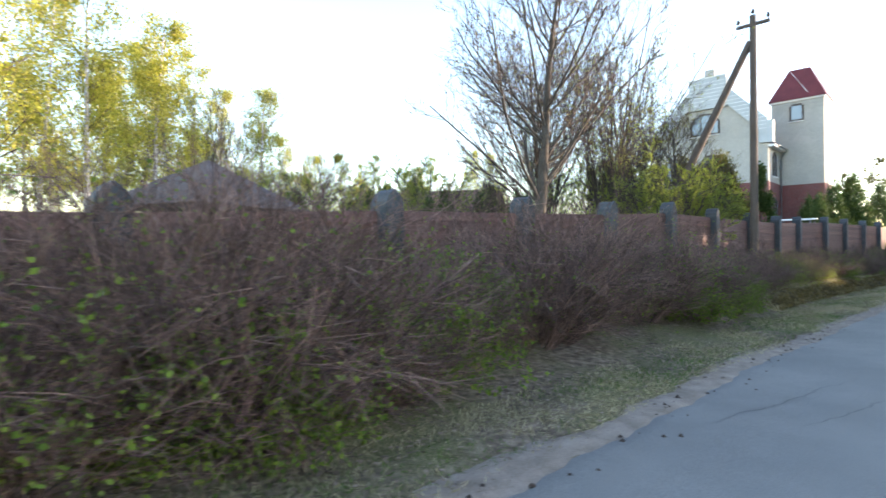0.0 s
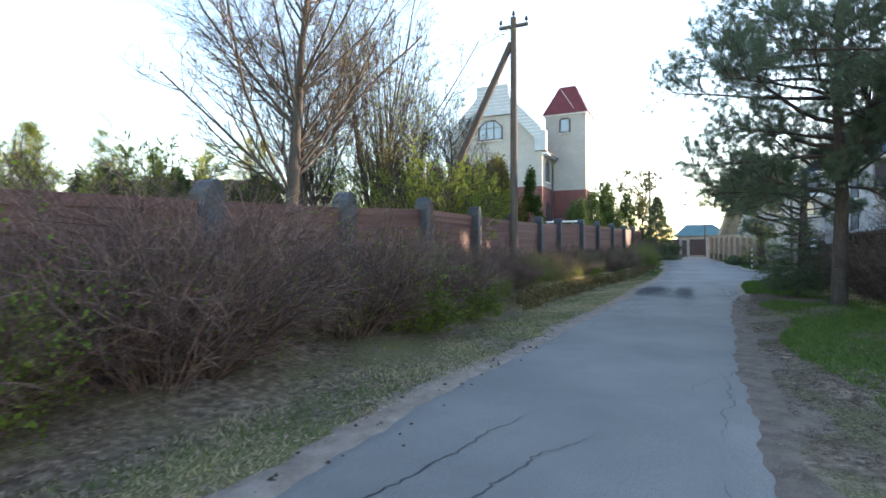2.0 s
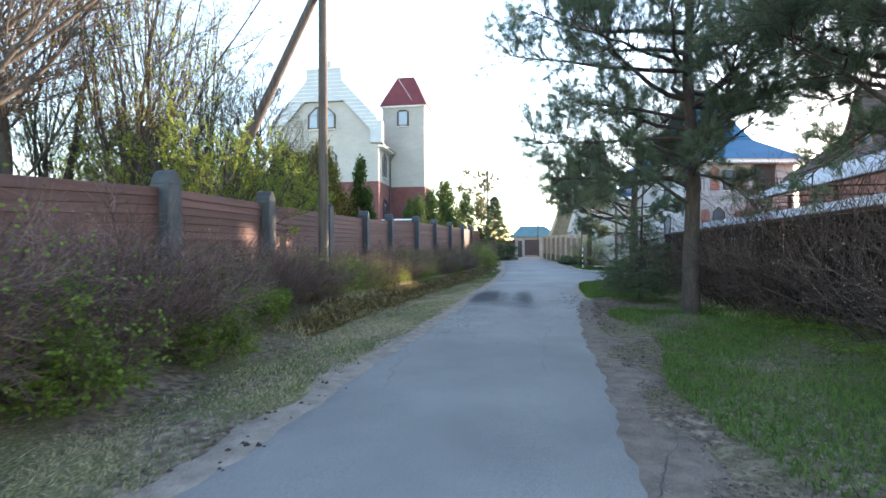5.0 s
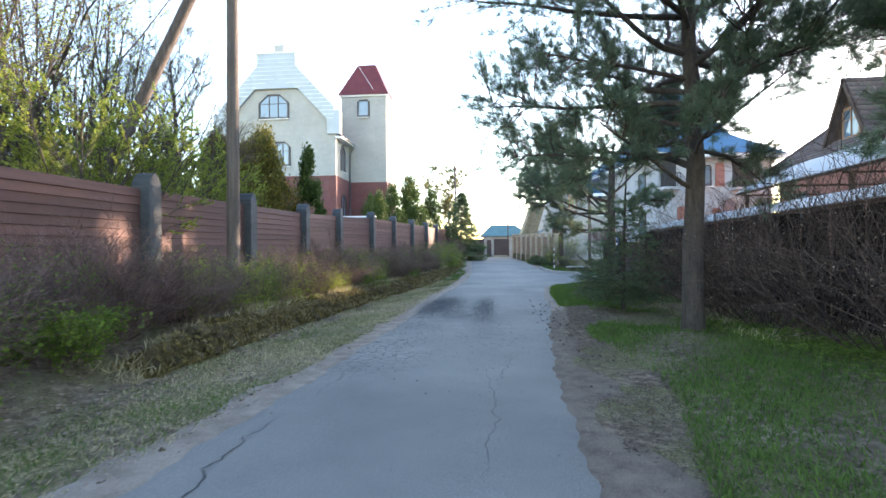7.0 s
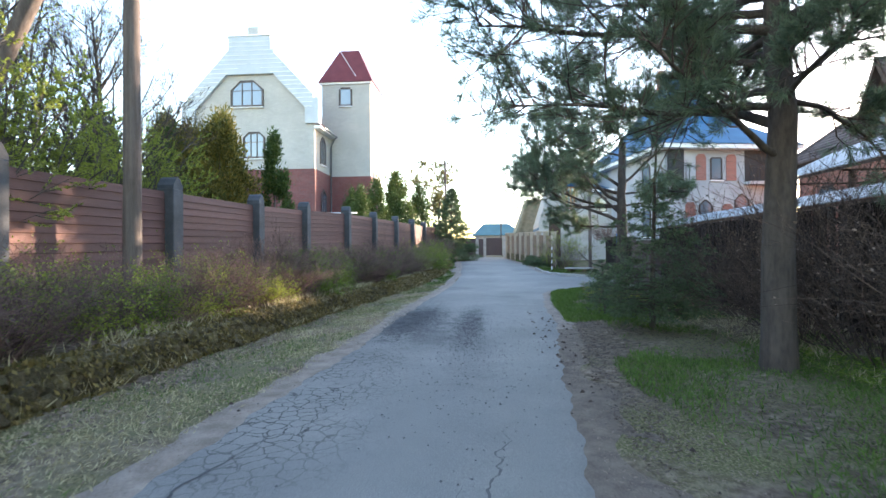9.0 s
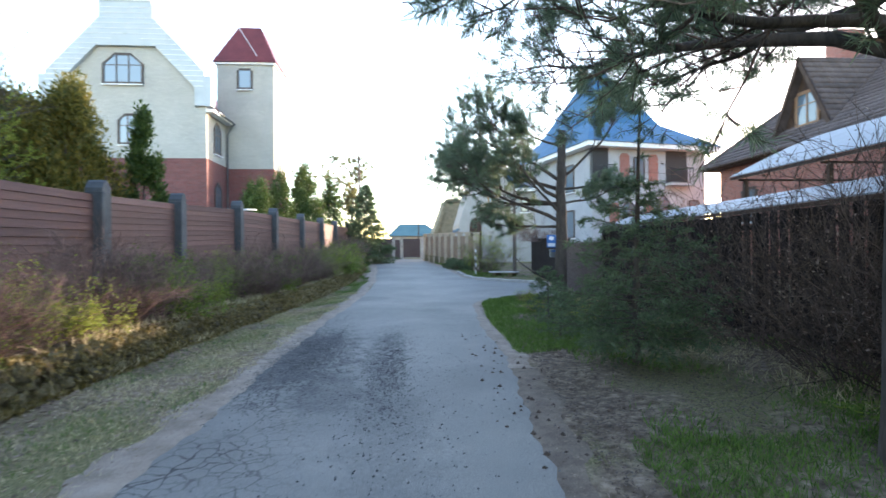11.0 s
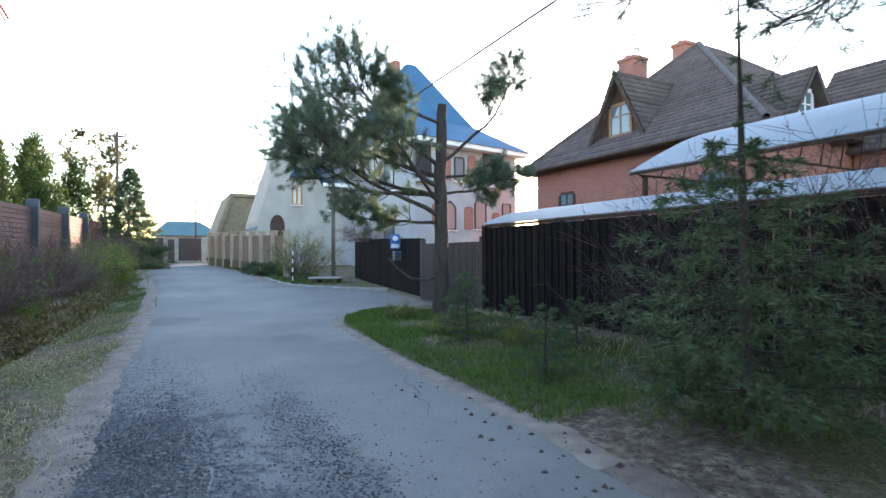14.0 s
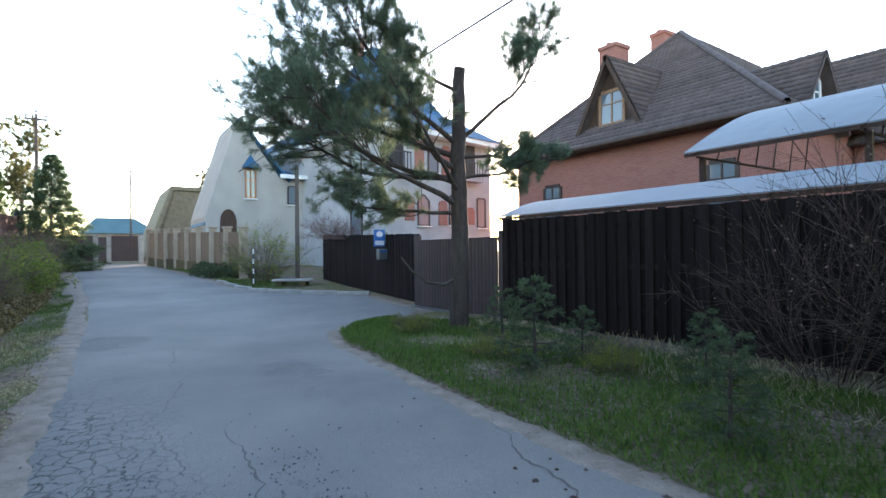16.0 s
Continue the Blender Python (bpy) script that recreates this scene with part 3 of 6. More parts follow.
    hi = [bm.verts.new(c) for c in ((xm - 0.85, ym - 0.85, te + 3.2), (xm + 0.85, ym - 0.85, te + 3.2), (xm + 0.85, ym + 0.85, te + 3.2), (xm - 0.85, ym + 0.85, te + 3.2))]
    bm.faces.new(lo[::-1]), bm.faces.new(hi)
    for i in range(4):
        bm.faces.new((lo[i], lo[(i + 1) % 4], hi[(i + 1) % 4], hi[i]))
    part("tower_roof", bm, ROOF_RED, h, "dark red truncated tower roof")
    V, F = tubes([([(xm - 0.7, t0 + 1.0, te + 3.0), (xm + 0.9, t0 - 0.05, te + 0.5)], [0.02, 0.02])], 5)
    put("lightning_rod", mesh_of("lightning_rod", V, F, WHITE_PAINT), h)
    window(h, "y", t0 + 0.04, -12.1, -11.25, 14.25, 15.55, FRAME_BROWN, mull=0)


# ---- blue-roofed plaster house ----
def blue_house():
    h = thing("plaster_house", "pale plaster house with steep blue metal roof and brick panels", "house")
    x0, x1, y0, y1, ze = 12.6, 21.4, 51.6, 65.6, 8.7
    part("wall", B(x0, x1, y0, y1, 0.0, ze - 0.3), RENDER_WALL, h)
    part("fascia", B(x0 - 0.7, x1 + 0.7, y0 - 0.7, y1 + 0.7, ze - 0.3, ze), WHITE_PAINT, h, "white eaves board")
    ap, kk = Vector((17.3, 59.0, 16.2)), 0.45
    bm = bmesh.new()
    cs = [(x0 - 0.8, y0 - 0.8), (x1 + 0.8, y0 - 0.8), (x1 + 0.8, y1 + 0.8), (x0 - 0.8, y1 + 0.8)]
    lo = [bm.verts.new((a, b, ze)) for a, b in cs]
    mid = [bm.verts.new((a + (ap.x - a) * kk, b + (ap.y - b) * kk, ze + 2.2)) for a, b in cs]
    top = [bm.verts.new((ap.x + sx, ap.y + sy, ap.z)) for sx, sy in ((-0.2, -0.3), (0.6, -0.3), (0.6, 0.3), (-0.2, 0.3))]
    bm.faces.new(lo[::-1]), bm.faces.new(top)
    for i in range(4):
        j = (i + 1) % 4
        bm.faces.new((lo[i], lo[j], mid[j], mid[i]))
        bm.faces.new((mid[i], mid[j], top[j], top[i]))
    part("roof", bm, ROOF_BLUE, h, "flared steep blue metal roof")
    part("chimney", B(16.4, 17.0, 59.5, 60.1, 13, 16.6, 0.05), SALMON_BRICK, h, "brick chimney")
    # facade towards the lane's start
    for a, z0, z1 in ((15.0, 6.3, 8.1), (17.2, 6.3, 8.1), (16.9, 3.2, 4.7), (14.2, 3.4, 4.8), (19.4, 3.3, 4.4)):
        part("brick_panel", prism([(a - 0.36, z0), (a + 0.36, z0), (a + 0.36, z1 - 0.2), (a + 0.2, z1), (a - 0.2, z1), (a - 0.36, z1 - 0.2)], "y", y0 - 0.06, y0 - 0.002), SALMON_BRICK, h, "salmon brick inset panel")
    window(h, "y", y0, 15.75, 16.45, 6.4, 7.8, FRAME_BROWN, mull=0, fw=0.08)
    window(h, "y", y0, 17.5, 18.4, 3.3, 5.3, FRAME_BROWN, arch=0.35, mull=0, fw=0.08)
    window(h, "y", y0, 14.9, 15.7, 3.2, 4.9, FRAME_BROWN, arch=0.3, mull=0, fw=0.08)
    window(h, "y", y0, 20.1, 20.8, 3.2, 5.0, FRAME_BROWN, mull=0, fw=0.08)
    # balconies with rails; a flush black panel paints the shade of each dark recess
    for a0, a1, z in ((12.6, 13.8, 6.2), (18.2, 19.9, 6.2)):
        part("balcony_opening", B(a0, a1, y0 - 0.004, y0 + 0.3, z, z + 2.2), BLACK, h, "flush black panel painting the shade of a balcony recess")
        part("balcony_slab", B(a0 - 0.1, a1 + 0.1, y0 - 0.7, y0, z - 0.2, z), RENDER_WALL, h)
        bal = part("railing", B(a0 - 0.05, a1 + 0.05, y0 - 0.66, y0 - 0.6, z + 0.95, z + 1.02), BLACK, h, "black iron railing")
        k = int((a1 - a0) / 0.22)
        for i in range(k + 1):
            a = a0 + (a1 - a0) * i / k
            part("baluster", B(a - 0.02, a + 0.02, y0 - 0.65, y0 - 0.61, z, z + 0.95), BLACK, bal)
    window(h, "x", x0, 54.0, 55.0, 5.8, 7.6, FRAME_BROWN, mull=0, fw=0.08)
    window(h, "x", x0, 54.0, 55.0, 2.6, 4.4, FRAME_BROWN, mull=0, fw=0.08)
    # the main block stands at an angle to the lane
    swing = pose(x0, y0, 0, 0, 0, 11) @ pose(-x0, -y0, 0)
    for ob in h.children:
        ob.matrix_basis = swing @ ob.matrix_basis
    # lower gabled wing with the hooded window
    w0, w1, wy, wb = 5.0, 12.25, 60.5, 66.0
    part("wing_wall", prism([(4.9, 0), (w1, 0), (w1, 6.6), (9.3, 6.6), (6.9, 9.9), (6.6, 9.9), (4.75, 3.9)], "y", wy, wb), PLASTER_WARM, h, "warm grey plaster gable wing")
    bm = slab([(6.75, wy - 0.35, 10.15), (6.75, wb, 10.15), (10.0, wb, 6.4), (10.0, wy - 0.35, 6.4)], 0.14)
    slab([(6.75, wy + 0.04, 10.05), (6.75, wb, 10.05), (4.7, wb, 3.4), (4.7, wy + 0.04, 3.4)], 0.1, bm)
    slab([(9.3, wy - 0.5, 6.7), (9.3, wb, 8.2), (12.3, wb, 8.2), (12.3, wy - 0.5, 6.7)], 0.14, bm)
    part("wing_roof", bm, ROOF_BLUE, h, "blue metal wing roof")
    part("wing_fascia", B(9.2, 12.3, wy - 0.62, wy - 0.5, 6.5, 6.75), WHITE_PAINT, h)
    window(h, "y", wy, 7.2, 7.72, 5.2, 6.9, mat("orange_brown_frame", (0.3, 0.13, 0.06), (0.4, 0.18, 0.08)), mull=1, fw=0.08)
    bm = bmesh.new()
    p = [bm.verts.new(c) for c in ((6.9, wy - 0.02, 7.05), (8.02, wy - 0.02, 7.05), (7.9, wy - 0.55, 7.05), (7.02, wy - 0.55, 7.05), (7.46, wy - 0.02, 7.95))]
    for f in ((0, 1, 2, 3), (3, 2, 4), (2, 1, 4), (0, 3, 4), (1, 0, 4)):
        bm.faces.new([p[i] for i in f])
    part("hood", bm, ROOF_BLUE, h, "small blue metal window hood")
    window(h, "y", wy, 9.9, 10.4, 4.9, 6.0, FRAME_BROWN, mull=0, fw=0.08)
    bm = prism([(5.6, 1.0)] + [(6.1 + 0.5 * math.cos(a), 3.6 + 0.8 * math.sin(a)) for a in np.linspace(math.pi, 0, 9)] + [(6.6, 1.0)], "y", wy - 0.01, wy + 0.2)
    part("arched_opening", bm, WOOD_DARK, h, "arched doorway")


# ---- brown-roofed brick house ----
def tiled_face(a, b, c, d, rows, name, parent):
    """A roof face between the eave a-b and the top d-c, laid in overlapping courses of pan tiles."""
    a, b, c, d = (np.array(v, float) for v in (a, b, c, d))
    n = np.cross(b - a, d - a)
    n /= np.linalg.norm(n)
    n = n if n[2] > 0 else -n
    V, F, base = [], [], 0
    for r in range(rows):
        t0, t1 = r / rows, (r + 1) / rows + 0.15 / rows
        l0, r0, l1, r1 = a + (d - a) * t0, b + (c - b) * t0, a + (d - a) * min(t1, 1), b + (c - b) * min(t1, 1)
        k = max(int(np.linalg.norm(r0 - l0) / 0.1), 1)
        u = np.linspace(0, 1, k + 1)[:, None]
        wave = 0.022 * np.cos(np.arange(k + 1) * 2 * np.pi / 3)[:, None] * n
        lo, hi = l0 + (r0 - l0) * u + n * 0.075 + wave, l1 + (r1 - l1) * u + n * 0.02 + wave
        low = l0 + (r0 - l0) * u - n * 0.01
        V.append(np.concatenate([low, lo, hi]))
        i = np.arange(k)
        F += [np.stack([i, i + 1, i + k + 2, i + k + 1], -1) + base, np.stack([i, i + 1, i + k + 2, i + k + 1], -1) + base + k + 1]
        base += 3 * (k + 1)
    me = mesh_of(name, np.concatenate(V), np.concatenate(F), TILE_BROWN)
    return put(name, me, parent, "brown pan tiles in courses", kind="stuff")


def brown_house():
    h = thing("tiled_house", "salmon brick house with brown tiled hip roof and dormers", "house")
    ex0, ex1, ey0, ey1, ze = 18.5, 38.0, 33.9, 48.9, 6.5
    part("wall", B(ex0 + 0.7, ex1 - 0.7, ey0 + 0.7, ey1 - 0.7, 0.0, ze - 0.05), SALMON_BRICK, h, "salmon brick wall")
    part("soffit", B(ex0, ex1, ey0, ey1, ze - 0.16, ze), WOOD_DARK, h)
    A1, A2 = (28.9, 44.2, 14.75), (31.0, 44.2, 14.75)
    bm = bmesh.new()
    v = [bm.verts.new(c) for c in ((ex0, ey0, ze), (ex1, ey0, ze), (ex1, ey1, ze), (ex0, ey1, ze), A1, A2)]
    for f in ((0, 1, 5, 4), (1, 2, 5), (2, 3, 4, 5), (3, 0, 4), (3, 2, 1, 0)):
        bm.faces.new([v[i] for i in f])
    part("roof", bm, TILE_BROWN, h, "brown tiled hip roof")
    tiled_face((ex0, ey1, ze), (ex0, ey0, ze), A1, A1, 34, "roof_slope", h)
    tiled_face((ex0, ey0, ze), (ex1, ey0, ze), A2, A1, 34, "roof_slope", h)
    for c in ((ex0, ey0, ze), (ex0, ey1, ze)):
        V, F = tubes([(np.linspace(c, A1, 30) + np.array([0, 0, 0.08]), [0.14] * 30)], 6)
        put("hip_ridge", mesh_of("hip_ridge", V, F, TILE_BROWN), h, "rounded ridge tiles")
    part("gutter", B(ex0 - 0.14, ex0, ey0, ey1, ze - 0.12, ze, 0.03), WOOD_DARK, h)
    # dormer over the lane side
    d = thing("dormer", "", "")
    d.parent = h
    yc, za, zb, xf, hw = 42.3, 11.0, 7.6, 19.6, 1.75
    part("gable", prism([(yc - hw + 0.1, zb), (yc + hw - 0.1, zb), (yc, za - 0.15)], "x", xf + 0.45, xf + 0.6), WOOD_DARK, d, "dark timber gable")
    for s in (-1, 1):
        p = [(xf, yc, za), (26.0, yc, za), (21.2, yc + s * (hw + 0.15), zb - 0.2), (xf, yc + s * (hw + 0.15), zb - 0.2)]
        part("dormer_slope", slab(p, 0.12), TILE_BROWN, d)
        tiled_face(p[3], p[2], p[1], p[0], 12, "dormer_slope", d)
        part("bargeboard", slab([(xf - 0.06, yc, za + 0.02), (xf, yc, za + 0.02), (xf, yc + s * (hw + 0.17), zb - 0.2), (xf - 0.06, yc + s * (hw + 0.17), zb - 0.2)], 0.2), WOOD_DARK, d)
    part("dormer_cheek", B(xf + 0.6, 23.0, yc - 0.9, yc + 0.9, zb - 0.3, zb + 1.6), WOOD_DARK, d)
    window(h, "x", xf + 0.44, yc - 0.62, yc + 0.62, 7.8, 9.25, mat("tan_wood_frame", (0.22, 0.13, 0.08), (0.34, 0.21, 0.13)), mull=1, name="dormer_window")
    # cross gable towards the lane's start
    g = thing("cross_gable", "", "")
    g.parent = h
    xc, ga, gb, yf, gw = 22.3, 9.15, 6.4, 34.1, 1.95
    part("gable", prism([(xc - gw + 0.15, gb), (xc + gw - 0.15, gb), (xc, ga - 0.2)], "y", yf + 0.5, yf + 0.7), WOOD_DARK, g, "dark timber gable")
    for s in (-1, 1):
        p = [(xc, yf, ga), (xc, 39.2, ga), (xc + s * (gw + 0.2), 35.4, gb - 0.25), (xc + s * (gw + 0.2), yf, gb - 0.25)]
        part("gable_slope", slab(p, 0.12), TILE_BROWN, g)
        tiled_face(p[3], p[2], p[1], p[0], 13, "gable_slope", g)
    window(h, "y", yf + 0.5, xc - 0.45, xc + 0.45, 6.8, 8.2, WHITE_PAINT, mull=1, name="gable_window")
    # lower range behind
    part("range_wall", B(26, 44, 26.0, 34.5, 0, 6.0), SALMON_BRICK, h)
    tiled_face((25.5, 25.6, 5.9), (25.5, 37.0, 5.9), (29.8, 37.0, 10.9), (29.8, 25.6, 10.9), 20, "range_slope", h)
    part("range_roof", prism([(25.5, 5.88), (44, 5.88), (29.8, 10.87)], "y", 25.6, 37.0), TILE_BROWN, h)
    for x, y, zt, r in ((25.8, 46.7, 14.1, 0.62), (30.2, 46.3, 15.75, 0.5)):
        bm = B(x - r, x + r, y - r, y + r, 9, zt - 0.25)
        box(bm, x - r - 0.09, x + r + 0.09, y - r - 0.09, y + r + 0.09, zt - 0.25, zt, 0.03)
        c = part("chimney", bm, SALMON_BRICK, h, "brick chimney with corbelled top")
        for i in range(3):
            part("chimney_pot", B(x - r + 0.1 + i * 0.4, x - r + 0.3 + i * 0.4, y - 0.15, y + 0.15, zt, zt + 0.16), SALMON_BRICK, c)
    window(h, "x", ex0 + 0.7, 36.0, 37.0, 3.3, 4.9, FRAME_BROWN)
    window(h, "x", ex0 + 0.7, 45.0, 46.0, 3.3, 4.9, FRAME_BROWN)


def far_houses():
    h = thing("thatched_house", "distant house with steep mossy brown roof", "house")
    bm = slab([(2.9, 79.6, 1.3), (2.9, 92, 1.3), (5.2, 90, 7.9), (5.2, 80.2, 7.9)], 0.35)
    slab([(5.2, 80.2, 7.9), (5.2, 90, 7.9), (8.2, 90, 7.9), (8.2, 80.2, 7.9)], 0.35, bm)
    slab([(8.2, 80.2, 7.9), (8.2, 90, 7.9), (12.4, 92, 1.3), (12.4, 79.6, 1.3)], 0.35, bm)
    part("roof", bm, mat("mossy_brown_roof", (0.13, 0.12, 0.08), (0.24, 0.21, 0.15)), h, "steep mossy brown roof")
    part("gable", prism([(3.5, 0), (11.8, 0), (11.8, 1.6), (8.1, 7.5), (5.3, 7.5), (3.3, 1.6)], "y", 80.4, 91.0), bpy.data.materials["mossy_brown_roof"], h, "steep thatched hip end")
    g = thing("green_roofed_barn", "distant low building with blue-green hip roof", "building")
    part("wall", B(-1.7, 5.5, 98.6, 105, 0.5, 4.1), PLASTER_WARM, g)
    bm = bmesh.new()
    v = [bm.verts.new(c) for c in ((-2.2, 98, 4.1), (6.2, 98, 4.1), (6.2, 105.6, 4.1), (-2.2, 105.6, 4.1), (-0.4, 101.5, 6.1), (3.6, 101.5, 6.1))]
    for f in ((0, 1, 5, 4), (1, 2, 5), (2, 3, 4, 5), (3, 0, 4), (3, 2, 1, 0)):
        bm.faces.new([v[i] for i in f])
    part("roof", bm, mat("blue_green_roof", (0.055, 0.12, 0.135), (0.09, 0.17, 0.185), 0.8, 20, 0.6), g, "blue-green sheet roof")


white_house()
blue_house()
brown_house()
far_houses()
# ---- fence of red-brown boards with grey posts ----
def red_fence():
    f = thing("board_fence", "red-brown horizontal board fence with slate-grey capped posts", "fence")
    ys = [-16.0, -11.7, -7.4, -3.0, 1.4, 5.6, 9.5, 13.5, 17.7, 22.0, 26.8, 31.6, 36.2, 40.7, 45.2, 49.7, 54.2, 58.7, 63.0]
    post = bmesh.new()
    box(post, -0.2, 0.24, -0.21, 0.21, -0.6, 2.2, 0.02)
    cap = bmesh.new()
    prism([(-0.2, 0), (0.2, 0), (0.19, 0.09), (0.09, 0.24), (0.0, 0.3), (-0.09, 0.24), (-0.19, 0.09)], "x", -0.19, 0.23, cap)
    pm, cm = bpy.data.meshes.new("post"), bpy.data.meshes.new("cap")
    post.to_mesh(pm), cap.to_mesh(cm)
    pm.materials.append(POST_GREY), cm.materials.append(POST_GREY)
    plank = bmesh.new()
    box(plank, -0.018, 0.018, -0.5, 0.5, -0.095, 0.095, 0.006)
    km = bpy.data.meshes.new("plank")
    plank.to_mesh(km)
    km.materials.append(PLANK_RED)
    r = random.Random(3)
    for i, y in enumerate(ys):
        x, top = float(lerp_at(y, FENCE_LINE)), float(lerp_at(y, FENCE_TOP))
        p = put("post", pm, f, at=pose(x, y, top - 2.15 + 0.02))
        put("cap", cm, p, at=pose(0, 0, 2.2))
        if i + 1 == len(ys):
            break
        y2 = ys[i + 1]
        x2, top2 = float(lerp_at(y2, FENCE_LINE)), float(lerp_at(y2, FENCE_TOP))
        ln = math.hypot(x2 - x, y2 - y)
        turn = math.degrees(math.atan2(-(x2 - x), y2 - y))
        lift = math.degrees(math.atan2(top2 - top, ln))
        for k in range(12):
            z = (top + top2) / 2 - 0.09 - k * 0.178
            put("plank", km, f, at=pose((x + x2) / 2 + r.uniform(-0.006, 0.006), (y + y2) / 2, z, lift, -7, turn) @ Matrix.Diagonal((1, ln - 0.3, 1, 1)))
    return f


# ---- dark board fence, gate and side fence ----
def dark_fence():
    r = random.Random(5)
    board = bmesh.new()
    box(board, -0.012, 0.012, -0.079, 0.079, 0, 1, 0.004)
    bm_ = bpy.data.meshes.new("board")
    board.to_mesh(bm_)
    bm_.materials.append(BOARD_DARK)
    f = thing("dark_board_fence", "tall dark brown fence of upright boards", "fence")
    for z in (0.5, 1.3, 2.05):
        part("rail", B(7.03, 7.08, 11.0, 35.05, z - 0.05, z + 0.05), BOARD_DARK, f)
    y, i = 11.0, 0
    while y < 35.12:
        narrow = (0.6 if 21 < y < 29 and r.random() < 0.4 else 1.5) if i % 2 else 0.98
        put("board", bm_, f, at=pose(7.0 + (0.045 if i % 2 else 0) + r.uniform(-0.004, 0.004), y, 0.0, r.uniform(-0.4, 0.4)) @ Matrix.Diagonal((1, narrow, 2.32 + r.uniform(-0.015, 0.015), 1)))
        y, i = y + 0.128, i + 1
    part("corner_post", B(6.95, 7.13, 34.98, 35.155, -0.1, 2.36, 0.01), BOARD_DARK, f)
    g = thing("sliding_gate", "brown ribbed sheet-metal driveway gate, shut", "gate")
    for yy in (35.25, 39.2):
        part("gate_post", B(6.98, 7.14, yy - 0.09, yy + 0.09, -0.1, 2.1, 0.01), GATE_BROWN, g)
    part("gate_frame", B(7.0, 7.05, 35.34, 39.11, -0.03, 0.1), GATE_BROWN, g)
    part("gate_frame", B(7.0, 7.05, 35.34, 39.11, 1.85, 1.95), GATE_BROWN, g)
    slat = bmesh.new()
    prism([(-0.065, 0.0), (-0.045, -0.035), (0.045, -0.035), (0.065, 0.0), (0.065, 0.012), (-0.065, 0.012)], "z", 0, 1, slat)
    sm = bpy.data.meshes.new("slat")
    slat.to_mesh(sm)
    sm.materials.append(GATE_BROWN)
    for k in range(26):
        put("slat", sm, g, at=pose(6.985, 35.43 + k * 0.144, 0.0, 0, 0, -90) @ Matrix.Diagonal((1, 1, 1.95, 1)))
    part("gate_rail", B(6.9, 7.1, 35.3, 39.4, -0.06, 0.0), GREY_METAL, g, "steel sliding rail on the ground")
    s = thing("side_board_fence", "dark brown board fence beyond the gate", "fence")
    a, b_ = Vector((7.15, 39.35)), Vector((8.0, 49.5))
    n = 84
    for k in range(n):
        p = a.lerp(b_, k / n)
        z = float(lerp_at(p.y, ROAD_Z))
        put("board", bm_, s, at=pose(p.x + (0.05 if k % 2 else 0), p.y, z + 0.1, 0, 0, -5) @ Matrix.Diagonal((1, 1.3, 2.1 + r.uniform(-0.02, 0.02), 1)))
    for z in (0.5, 1.7):
        part("rail", slab([(7.2, 39.35, z), (7.3, 39.35, z), (8.1, 49.5, z + 0.3), (8.0, 49.5, z + 0.3)], 0.08), BOARD_DARK, s)
    d = thing("sign_plate", "blue and white enamel plate on the board fence", "sign")
    part("plate", B(6.88, 7.3, 41.78, 41.8, 1.8, 2.38, 0.004), BLUE_SIGN, d)
    part("picture", prism([(7.09 + 0.12 * math.cos(t), 2.22 + 0.1 * math.sin(t)) for t in np.linspace(0, 2 * math.pi, 12, endpoint=False)], "y", 41.77, 41.779), WHITE_PAINT, d, "white round mark")
    part("text_bar", B(6.92, 7.26, 41.77, 41.779, 1.85, 2.0), WHITE_PAINT, d)
    part("bracket", B(7.25, 7.42, 41.8, 41.84, 1.9, 2.3), GREY_METAL, d)
    m = thing("post_box", "small grey post box on the board fence", "post box")
    part("body", B(7.02, 7.38, 41.7, 41.9, 1.35, 1.72, 0.02), GREY_METAL, m)
    part("flap", B(7.06, 7.34, 41.686, 41.699, 1.6, 1.66), BLUE_SIGN, m)


# ---- polycarbonate canopies behind the dark fence ----
def canopy(x0, x1, y0, y1, zl, zc, bays, label):
    c = thing("carport_canopy", label, "canopy")
    n = 14
    prof = [(x0 + (x1 - x0) * i / n, zl + (zc - zl) * math.sin(math.pi * min(i / n * 1.0, 1) * 0.62) / math.sin(math.pi * 0.5)) for i in range(n + 1)]
    bm = bmesh.new()
    poly = prof + [(x, z - 0.025) for x, z in prof[::-1]]
    prism(poly, "y", y0, y1, bm)
    part("sheet", bm, POLY, c, "white arched translucent sheet")
    for k in range(bays + 1):
        y = y0 + 0.25 + (y1 - y0 - 0.5) * k / bays
        V, F = tubes([([(x, y, z - 0.07) for x, z in prof], [0.03] * (n + 1)), ([(x0 + 0.1, y, zl - 0.12), (x1, y, zl - 0.12)], [0.03] * 2)]
                     + [([(prof[i][0], y, zl - 0.12), (prof[min(i + 1, n)][0], y, prof[min(i + 1, n)][1] - 0.07)], [0.018] * 2) for i in range(2, n, 2)], 5)
        put("truss", mesh_of("truss", V, F, WOOD_DARK), c, "thin dark steel truss")
        part("canopy_post", B(x0 + 0.25, x0 + 0.35, y - 0.05, y + 0.05, 0, zl - 0.12), WOOD_DARK, c)
    part("eave_bar", B(x0 + 0.02, x0 + 0.07, y0, y1, zl - 0.1, zl - 0.03), WOOD_DARK, c)


